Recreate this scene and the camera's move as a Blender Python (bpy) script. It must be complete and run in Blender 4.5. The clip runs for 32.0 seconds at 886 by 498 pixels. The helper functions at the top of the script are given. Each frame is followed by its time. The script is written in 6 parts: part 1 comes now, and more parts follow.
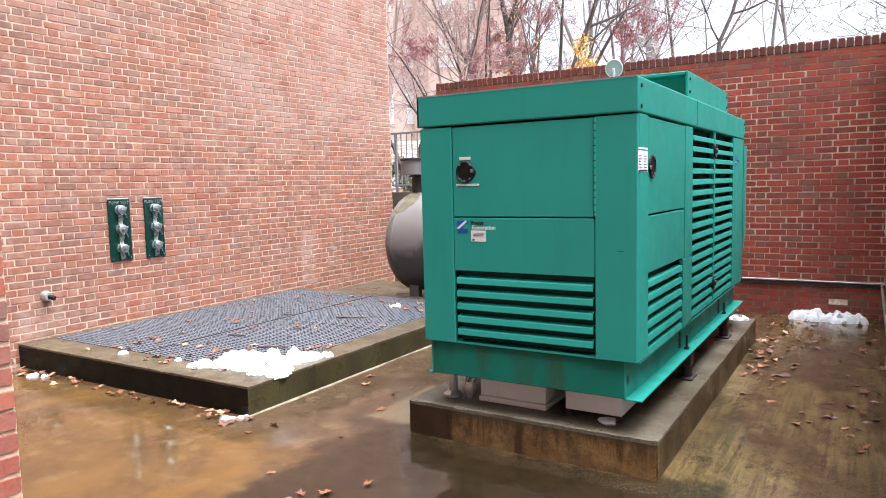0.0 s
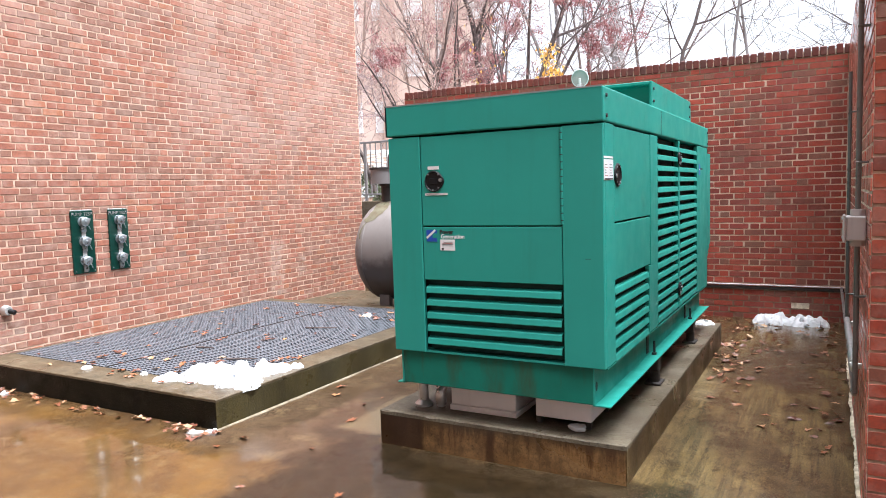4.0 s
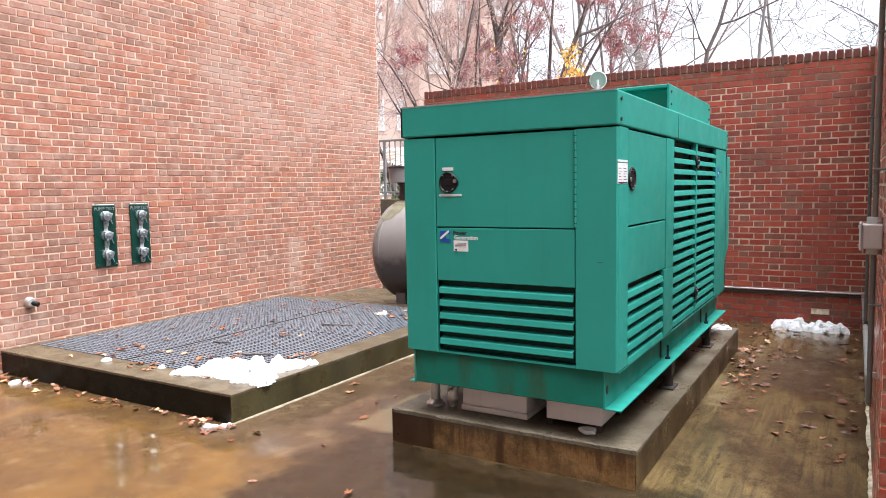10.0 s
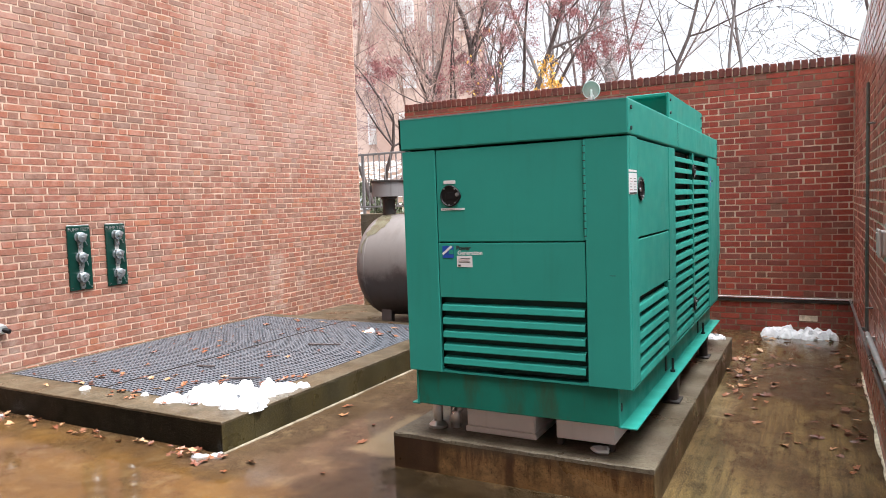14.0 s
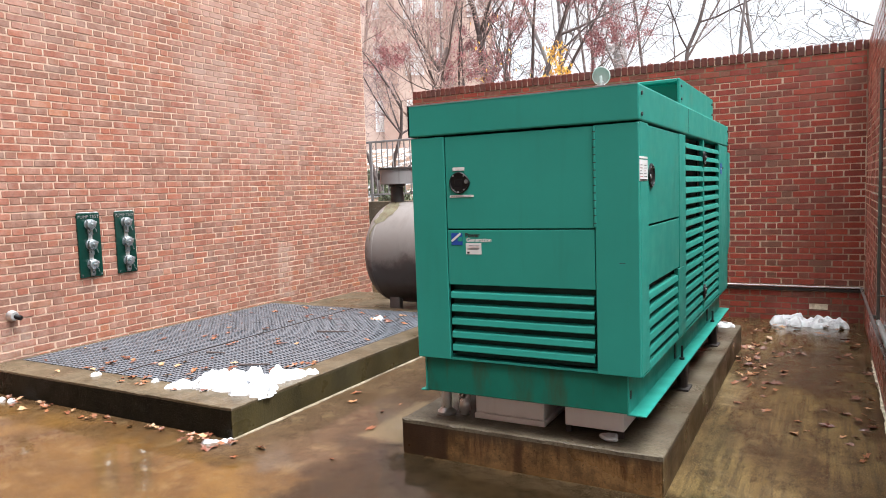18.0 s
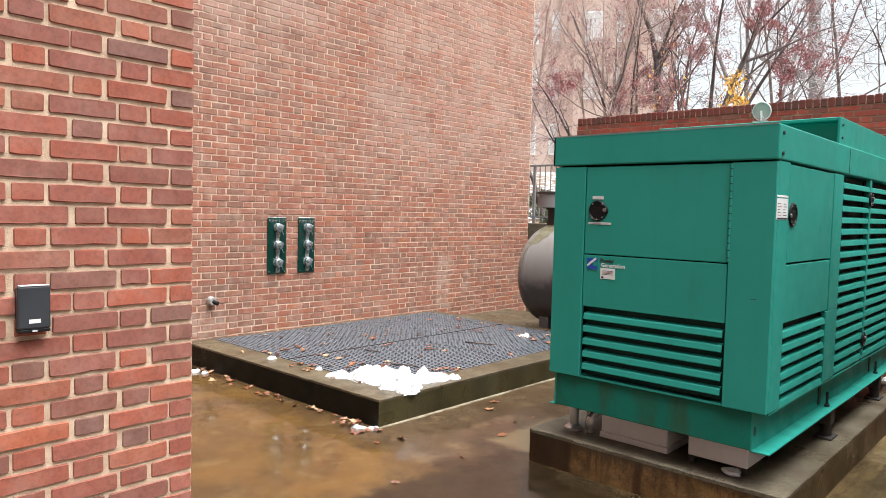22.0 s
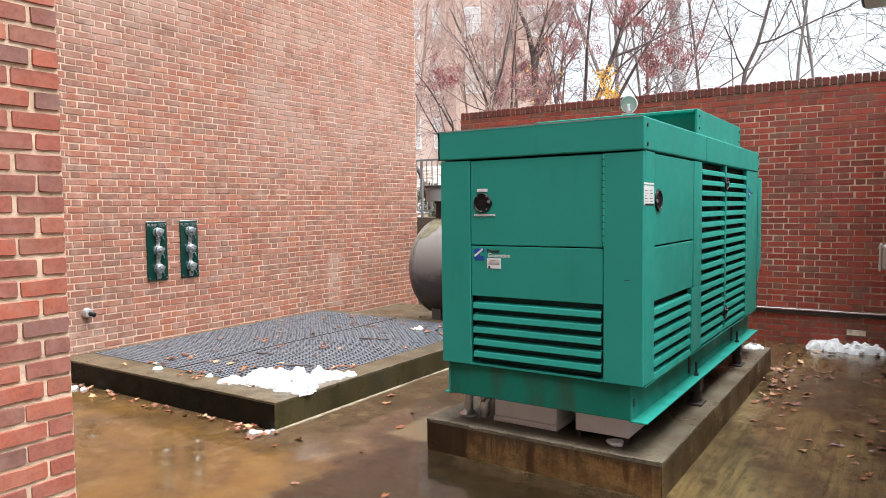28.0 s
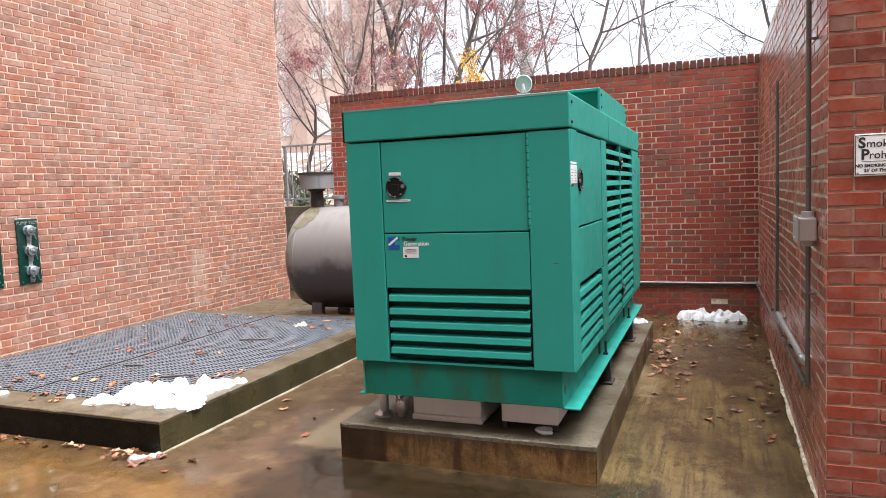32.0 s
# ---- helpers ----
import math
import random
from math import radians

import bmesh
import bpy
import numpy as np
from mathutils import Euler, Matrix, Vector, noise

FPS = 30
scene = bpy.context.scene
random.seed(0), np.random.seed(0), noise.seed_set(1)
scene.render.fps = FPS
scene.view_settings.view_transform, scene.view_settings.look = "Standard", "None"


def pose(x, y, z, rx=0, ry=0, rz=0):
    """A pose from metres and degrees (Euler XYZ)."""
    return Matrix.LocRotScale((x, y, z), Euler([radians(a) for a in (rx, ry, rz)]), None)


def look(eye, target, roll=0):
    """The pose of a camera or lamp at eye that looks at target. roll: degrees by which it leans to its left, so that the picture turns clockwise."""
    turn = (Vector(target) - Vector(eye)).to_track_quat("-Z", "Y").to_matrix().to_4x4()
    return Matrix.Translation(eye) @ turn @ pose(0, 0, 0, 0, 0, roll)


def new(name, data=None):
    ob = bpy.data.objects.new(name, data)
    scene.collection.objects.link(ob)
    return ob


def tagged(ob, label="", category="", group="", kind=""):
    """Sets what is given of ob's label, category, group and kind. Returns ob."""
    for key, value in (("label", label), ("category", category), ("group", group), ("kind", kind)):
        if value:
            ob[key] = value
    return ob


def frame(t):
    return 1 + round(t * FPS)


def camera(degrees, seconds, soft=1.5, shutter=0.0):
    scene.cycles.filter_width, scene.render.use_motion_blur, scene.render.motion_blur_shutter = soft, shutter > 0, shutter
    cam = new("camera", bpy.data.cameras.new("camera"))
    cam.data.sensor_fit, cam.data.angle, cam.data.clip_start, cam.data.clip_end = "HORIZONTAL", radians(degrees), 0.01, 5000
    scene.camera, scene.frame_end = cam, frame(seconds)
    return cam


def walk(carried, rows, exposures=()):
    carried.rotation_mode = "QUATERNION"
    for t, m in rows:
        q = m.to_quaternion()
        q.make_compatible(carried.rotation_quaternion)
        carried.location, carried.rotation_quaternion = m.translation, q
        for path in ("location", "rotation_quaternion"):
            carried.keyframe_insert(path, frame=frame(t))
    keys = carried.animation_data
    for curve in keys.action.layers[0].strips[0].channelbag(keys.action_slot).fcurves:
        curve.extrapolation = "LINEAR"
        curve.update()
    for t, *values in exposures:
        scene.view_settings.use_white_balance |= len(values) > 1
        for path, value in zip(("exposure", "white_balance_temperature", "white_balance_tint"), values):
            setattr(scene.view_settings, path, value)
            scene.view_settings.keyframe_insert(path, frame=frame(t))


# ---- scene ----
cam = camera(65.1, 32.0, soft=0.6)
PATH = [
    (0, (0.98, -3.425, 1.541), (-0.066, -1.731, 1.354), -1.4),
    (0.5, (0.983, -3.424, 1.542), (-0.057, -1.725, 1.359), -1.5),
    (1, (0.982, -3.424, 1.543), (-0.051, -1.722, 1.359), -1.4),
    (1.5, (0.984, -3.43, 1.545), (-0.039, -1.722, 1.363), -1.2),
    (2, (0.988, -3.43, 1.538), (-0.028, -1.715, 1.366), -1.2),
    (2.5, (0.994, -3.426, 1.539), (-0.022, -1.712, 1.374), -1.7),
    (3, (0.986, -3.432, 1.54), (-0.023, -1.714, 1.363), -1.9),
    (3.5, (0.99, -3.428, 1.545), (0.017, -1.689, 1.371), -1.9),
    (5.5, (0.991, -3.413, 1.539), (-0.017, -1.693, 1.392), -1.2),
    (6, (0.97, -3.365, 1.535), (-0.076, -1.672, 1.338), -1.7),
    (6.5, (0.932, -3.396, 1.529), (-0.157, -1.733, 1.308), -1.5),
    (7, (0.885, -3.461, 1.527), (-0.108, -1.743, 1.278), -3.0),
    (7.5, (0.917, -3.462, 1.526), (-0.017, -1.708, 1.301), -2.7),
    (8, (0.94, -3.458, 1.581), (0.17, -1.616, 1.455), -2.2),
    (8.5, (0.955, -3.438, 1.554), (0.044, -1.673, 1.32), -1.6),
    (9, (0.965, -3.432, 1.551), (0.002, -1.693, 1.322), -0.6),
    (9.5, (1.009, -3.41, 1.555), (-0.007, -1.698, 1.368), -1.3),
    (10, (1.032, -3.422, 1.563), (0.009, -1.713, 1.393), -1.0),
    (10.5, (1.034, -3.422, 1.567), (0.025, -1.7, 1.441), -0.6),
    (11, (1.027, -3.408, 1.562), (0.005, -1.694, 1.428), -0.6),
    (11.5, (1.011, -3.424, 1.564), (-0.018, -1.716, 1.409), -1.0),
    (12, (0.94, -3.448, 1.568), (-0.046, -1.715, 1.408), -0.9),
    (12.5, (0.934, -3.405, 1.569), (0.006, -1.64, 1.423), -0.7),
    (13, (0.909, -3.369, 1.56), (-0.028, -1.607, 1.422), -0.3),
    (13.5, (0.823, -3.358, 1.564), (-0.109, -1.592, 1.459), -2.6),
    (14, (0.806, -3.385, 1.57), (-0.146, -1.63, 1.436), -2.0),
    (14.5, (0.804, -3.398, 1.568), (-0.161, -1.655, 1.392), -1.7),
    (16.5, (0.795, -3.39, 1.563), (-0.162, -1.641, 1.406), -1.7),
    (17, (0.801, -3.381, 1.56), (-0.152, -1.63, 1.399), -1.9),
    (17.5, (0.801, -3.376, 1.563), (-0.161, -1.631, 1.397), -1.8),
    (18, (0.796, -3.382, 1.566), (-0.174, -1.642, 1.398), -2.0),
    (18.5, (0.795, -3.386, 1.564), (-0.174, -1.644, 1.402), -1.8),
    (19, (0.793, -3.393, 1.569), (-0.169, -1.645, 1.425), -1.5),
    (19.5, (0.803, -3.393, 1.567), (-0.144, -1.636, 1.437), -1.1),
    (20, (0.809, -3.394, 1.572), (-0.151, -1.643, 1.457), -0.8),
    (20.5, (0.814, -3.385, 1.571), (-0.163, -1.644, 1.464), -1.2),
    (21, (0.905, -3.348, 1.57), (-0.231, -1.705, 1.482), 0.6),
    (21.5, (1.011, -3.469, 1.571), (-0.271, -1.938, 1.470), 0.9),
    (22, (1.110, -3.564, 1.574), (-0.247, -2.099, 1.468), 1.4),
    (22.5, (1.224, -3.577, 1.573), (-0.205, -2.180, 1.490), 1.1),
    (23, (1.257, -3.605, 1.574), (-0.107, -2.147, 1.458), 0.7),
    (23.5, (1.275, -3.623, 1.580), (-0.024, -2.107, 1.456), 0.1),
    (24, (1.289, -3.643, 1.578), (-0.007, -2.125, 1.465), 0.4),
    (24.5, (1.287, -3.642, 1.581), (-0.02, -2.133, 1.475), 0.6),
    (26.5, (1.301, -3.658, 1.58), (0.041, -2.11, 1.458), 0.1),
    (27, (1.299, -3.64, 1.573), (0.055, -2.079, 1.451), 0.0),
    (27.5, (1.278, -3.615, 1.572), (0.046, -2.045, 1.444), -0.7),
    (28, (1.149, -3.6, 1.577), (0.038, -1.942, 1.459), -0.7),
    (28.5, (1.032, -3.53, 1.58), (0.13, -1.756, 1.383), -0.0),
    (29, (0.938, -3.432, 1.571), (0.022, -1.66, 1.423), 0.5),
    (29.5, (0.729, -3.531, 1.558), (-0.045, -1.692, 1.428), -5.6),
    (30, (0.666, -3.525, 1.57), (0.009, -1.64, 1.43), -0.4),
    (30.5, (0.715, -3.48, 1.571), (0.019, -1.615, 1.382), -1.3),
    (31, (0.714, -3.516, 1.574), (0.005, -1.655, 1.39), -1.3),
    (31.5, (0.688, -3.508, 1.578), (-0.017, -1.644, 1.415), -2.7),
    (32, (0.682, -3.508, 1.574), (-0.051, -1.655, 1.408), -2.3),
]
EXPOSURES = [(0, 1.27, 5960, 9), (6, 1.31, 6010, 9), (8, 1.15, 6010, 9), (9, 1.28, 6060, 9), (14, 1.07, 6240, 9), (19, 1.09, 6260, 8), (20, 1.04, 6260, 8), (21, 0.89, 6310, 7), (22, 0.88, 6310, 5),
             (23, 0.92, 6290, 4), (24, 0.97, 6260, 3), (27, 0.95, 6210, 5), (28, 1.00, 6210, 6), (29, 1.20, 6210, 7), (30, 1.04, 6160, 8), (32, 1.18, 6160, 8)]
walk(cam, [(t, look(eye, target, roll)) for t, eye, target, roll in PATH], EXPOSURES)

# ---- world, sun ----
world = bpy.data.worlds.new("overcast")
scene.world = world
world.use_nodes = True
wn, wl = world.node_tree.nodes, world.node_tree.links
sky = wn.new("ShaderNodeTexSky")
sky.sky_type, sky.sun_disc = "NISHITA", False
sky.sun_elevation, sky.sun_rotation = radians(73), radians(81)
sky.dust_density, sky.ozone_density = 4.0, 1.0
cloud = wn.new("ShaderNodeMix")
cloud.data_type = "RGBA"
cloud.inputs[0].default_value = 0.86
cloud.inputs[7].default_value = (9.2, 9.5, 9.9, 1)
wl.new(sky.outputs[0], cloud.inputs[6])
wl.new(cloud.outputs[2], wn["Background"].inputs[0])
wn["Background"].inputs[1].default_value = 0.067

sun = new("sun", bpy.data.lights.new("sun", "SUN"))
sun.data.energy, sun.data.angle, sun.data.color = 6.8, radians(56), (1.0, 0.98, 0.96)
sun.matrix_world = look((2.6, 0.4, 8.5), (0, 0, 0))


# ---- materials ----
def rgb(*c):
    return (*c, 1)


class Nodes:
    """A small builder for node materials."""

    def __init__(self, name, rough=0.6, metal=0.0, spec=0.5):
        self.m = bpy.data.materials.new(name)
        self.m.use_nodes = True
        self.t = self.m.node_tree
        self.b = self.t.nodes["Principled BSDF"]
        self.b.inputs["Roughness"].default_value = rough
        self.b.inputs["Metallic"].default_value = metal
        self.b.inputs["Specular IOR Level"].default_value = spec
        self.co = self.t.nodes.new("ShaderNodeTexCoord")
        geo = self.t.nodes.new("ShaderNodeNewGeometry")
        self.pos, self.island = geo.outputs["Position"], geo.outputs["Random Per Island"]
        self.objrnd = self.t.nodes.new("ShaderNodeObjectInfo").outputs["Random"]

    def link(self, a, b):
        self.t.links.new(a, b)

    def noise(self, scale, detail=4, rough=0.55, stretch=None, distort=0.0):
        n = self.t.nodes.new("ShaderNodeTexNoise")
        n.inputs["Scale"].default_value, n.inputs["Detail"].default_value = scale, detail
        n.inputs["Roughness"].default_value, n.inputs["Distortion"].default_value = rough, distort
        src = self.pos
        if stretch:
            mp = self.t.nodes.new("ShaderNodeMapping")
            mp.inputs["Scale"].default_value = stretch
            self.link(self.pos, mp.inputs[0])
            src = mp.outputs[0]
        self.link(src, n.inputs["Vector"])
        return n.outputs["Fac"]

    def ramp(self, src, *stops):
        r = self.t.nodes.new("ShaderNodeValToRGB")
        e = r.color_ramp.elements
        while len(e) < len(stops):
            e.new(0.5)
        for el, (p, c) in zip(e, stops):
            el.position = p
            el.color = c if isinstance(c, tuple) else (c, c, c, 1)
        self.link(src, r.inputs[0])
        return r.outputs[0]

    def mix(self, fac, a, b, kind="MIX"):
        m = self.t.nodes.new("ShaderNodeMix")
        m.data_type, m.blend_type = "RGBA", kind
        for i, v in ((0, fac), (6, a), (7, b)):
            if isinstance(v, bpy.types.NodeSocket):
                self.link(v, m.inputs[i])
            else:
                m.inputs[i].default_value = v
        return m.outputs[2]

    def math(self, op, a, b=0.0):
        m = self.t.nodes.new("ShaderNodeMath")
        m.operation = op
        for i, v in ((0, a), (1, b)):
            if isinstance(v, bpy.types.NodeSocket):
                self.link(v, m.inputs[i])
            else:
                m.inputs[i].default_value = v
        return m.outputs[0]

    def split(self):
        s = self.t.nodes.new("ShaderNodeSeparateXYZ")
        self.link(self.pos, s.inputs[0])
        return s.outputs

    def color(self, v):
        if isinstance(v, bpy.types.NodeSocket):
            self.link(v, self.b.inputs["Base Color"])
        else:
            self.b.inputs["Base Color"].default_value = v
        return self

    def rough(self, v):
        self.link(v, self.b.inputs["Roughness"])
        return self

    def bump(self, v, strength=0.3, dist=0.005):
        n = self.t.nodes.new("ShaderNodeBump")
        n.inputs["Strength"].default_value, n.inputs["Distance"].default_value = strength, dist
        self.link(v, n.inputs["Height"])
        self.link(n.outputs[0], self.b.inputs["Normal"])
        return self


def patch(k, y0, y1, z0, z1, soft, axes=(1, 2), grain=11):
    """A stain bounded along two axes, with ragged edges."""
    s = k.split()
    rag = k.math("MULTIPLY", k.math("SUBTRACT", k.noise(3.2, 5, 0.65), 0.5), soft * 5)
    out = None
    for axis, lo, hi in ((axes[0], y0, y1), (axes[1], z0, z1)):
        at = k.math("ADD", s[axis], rag)
        for e0, e1 in ((lo - soft, lo + soft), (hi + soft, hi - soft)):
            r = k.t.nodes.new("ShaderNodeMapRange")
            r.interpolation_type = "SMOOTHSTEP"
            r.inputs["From Min"].default_value, r.inputs["From Max"].default_value = e0, e1
            k.link(at, r.inputs["Value"])
            out = r.outputs[0] if out is None else k.math("MULTIPLY", out, r.outputs[0])
    return k.math("MULTIPLY", out, k.ramp(k.noise(grain, 5, 0.7), (0.36, 0.0), (0.62, 1.0))) if grain else out


def brick_material(name, stops, stain, wet, bloom, spots=(), dry=0.85, light_haze=()):
    """Fired clay bricks: each brick its own tone, grain, pale bloom and pits; spots: lime stains."""
    k = Nodes(name, 0.75, 0.0, 0.2 if dry > 0.6 else 0.5)
    rnd = k.math("FRACT", k.math("ADD", k.island, k.objrnd))
    tone = k.ramp(rnd, *stops)
    tone = k.mix(k.ramp(k.noise(70, 5, 0.65), (0.45, 0.0), (0.7, 0.6)), tone, k.mix(0.6, tone, rgb(0.06, 0.03, 0.025)))
    tone = k.mix(k.ramp(k.noise(19, 4, 0.65), (0.45, 0.0), (0.7, 0.6)), tone, k.mix(0.45, tone, rgb(0.10, 0.05, 0.045)))
    tone = k.mix(k.ramp(k.noise(9, 4, 0.6), (0.45, 0.0), (0.8, bloom)), tone, rgb(0.5, 0.34, 0.28))
    tone = k.mix(k.ramp(k.noise(0.7, 5), (0.45, 0.0), (0.75, stain)), tone, k.mix(0.6, tone, rgb(0.08, 0.05, 0.045)))
    for y0, y1, z0, z1 in spots:
        tone = k.mix(k.math("MULTIPLY", patch(k, y0, y1, z0, z1, 0.05), 0.42), tone, rgb(0.42, 0.36, 0.31))
    # paler upper wall: its brighter light is mixed into the brick colour
    for y0, y1, z0, z1 in light_haze:
        tone = k.mix(k.math("MULTIPLY", patch(k, y0, y1, z0, z1, 0.3, (1, 2), 2.2), 0.48), tone, rgb(0.42, 0.30, 0.255))
    k.color(tone)
    k.rough(k.ramp(k.noise(2.2, 4), (0.35, wet), (0.7, dry)))
    return k.bump(k.mix(0.5, k.noise(160, 3), k.noise(45, 4)), 0.35, 0.004).m


def mortar_material(name, a, b, size, low=0.35, high=0.62):
    k = Nodes(name, 0.9, 0.0, 0.2)
    k.color(k.mix(k.ramp(k.noise(size, 6, 0.65), (low, 0.0), (high, 1.0)), a, b))
    return k.bump(k.noise(220, 3), 0.7, 0.004).m


BRICK_PALE = brick_material("pale_brick", [
    (0.0, rgb(0.310, 0.108, 0.068)), (0.16, rgb(0.345, 0.138, 0.088)), (0.32, rgb(0.282, 0.106, 0.072)), (0.46, rgb(0.330, 0.150, 0.104)), (0.60, rgb(0.262, 0.126, 0.088)),
    (0.72, rgb(0.236, 0.114, 0.081)), (0.82, rgb(0.275, 0.112, 0.074)), (0.90, rgb(0.232, 0.132, 0.099)), (0.94, rgb(0.370, 0.146, 0.078)), (1.0, rgb(0.315, 0.120, 0.078))], 0.3, 0.45, 0.45,
    ((3.42, 3.72, 0.22, 0.95), (4.0, 4.14, 0.45, 0.75), (-0.2, 0.2, 0.2, 0.5), (4.95, 5.1, 3.9, 4.1)), light_haze=((2.2, 5.7, 2.2, 5.9), (-2.2, 1.5, 3.2, 5.9)))
BRICK_RED = brick_material("red_brick", [
    (0.0, rgb(0.239, 0.042, 0.025)), (0.3, rgb(0.281, 0.050, 0.026)), (0.52, rgb(0.205, 0.039, 0.025)), (0.68, rgb(0.309, 0.063, 0.028)),
    (0.80, rgb(0.168, 0.039, 0.027)), (0.92, rgb(0.150, 0.063, 0.041)), (1.0, rgb(0.266, 0.051, 0.027))], 0.5, 0.3, 0.30)
BRICK_ROSE = brick_material("rosy_brick", [
    (0.0, rgb(0.312, 0.097, 0.068)), (0.2, rgb(0.241, 0.093, 0.074)), (0.36, rgb(0.354, 0.100, 0.061)), (0.52, rgb(0.283, 0.090, 0.065)), (0.68, rgb(0.189, 0.096, 0.079)),
    (0.80, rgb(0.383, 0.115, 0.065)), (0.90, rgb(0.224, 0.090, 0.071)), (1.0, rgb(0.307, 0.096, 0.067))], 0.3, 0.4, 0.22)
BRICK_WET = brick_material("wet_red_brick", [
    (0.0, rgb(0.349, 0.066, 0.046)), (0.3, rgb(0.416, 0.080, 0.049)), (0.55, rgb(0.307, 0.057, 0.043)), (0.75, rgb(0.249, 0.064, 0.048)),
    (0.9, rgb(0.242, 0.108, 0.076)), (1.0, rgb(0.379, 0.077, 0.049))], 0.5, 0.25, 0.15)
BRICK_SHEEN = brick_material("rain_glazed_brick", [
    (0.0, rgb(0.476, 0.112, 0.072)), (0.3, rgb(0.590, 0.140, 0.082)), (0.55, rgb(0.431, 0.103, 0.069)), (0.75, rgb(0.374, 0.107, 0.078)), (1.0, rgb(0.534, 0.129, 0.080))], 0.3, 0.12, 0.15, (), 0.45)
BRICK_CAP = brick_material("sooty_brick", [(0.0, rgb(0.13, 0.037, 0.030)), (0.5, rgb(0.18, 0.047, 0.034)), (1.0, rgb(0.105, 0.042, 0.036))], 0.5, 0.3, 0.1)
MORTAR_PALE = mortar_material("pale_mortar", rgb(0.590, 0.425, 0.330), rgb(0.450, 0.300, 0.226), 6)
LIME = mortar_material("crumbled_lime", rgb(0.911, 0.800, 0.635), rgb(0.469, 0.373, 0.262), 12)
SEALANT = mortar_material("grey_sealant", rgb(0.318, 0.276, 0.208), rgb(0.184, 0.147, 0.098), 9)
MORTAR_TAN = mortar_material("tan_mortar", rgb(0.300, 0.210, 0.145), rgb(0.190, 0.118, 0.078), 14)
MORTAR_DARK = mortar_material("damp_grey_mortar", rgb(0.390, 0.262, 0.195), rgb(0.240, 0.150, 0.110), 14)
MORTAR_CREAM = mortar_material("cream_mortar", rgb(0.641, 0.491, 0.365), rgb(0.451, 0.319, 0.230), 14)
MORTAR_WHITE = mortar_material("limed_mortar", rgb(0.950, 0.902, 0.793), rgb(0.580, 0.429, 0.345), 5)
for wet_material in (BRICK_SHEEN, MORTAR_WHITE):
    shader = wet_material.node_tree.nodes["Principled BSDF"]
    shader.inputs["Coat Weight"].default_value, shader.inputs["Coat Roughness"].default_value = 0.5, 0.28
MORTAR_RED = mortar_material("weathered_mortar", rgb(0.740, 0.600, 0.470), rgb(0.320, 0.185, 0.140), 1.1, 0.36, 0.60)


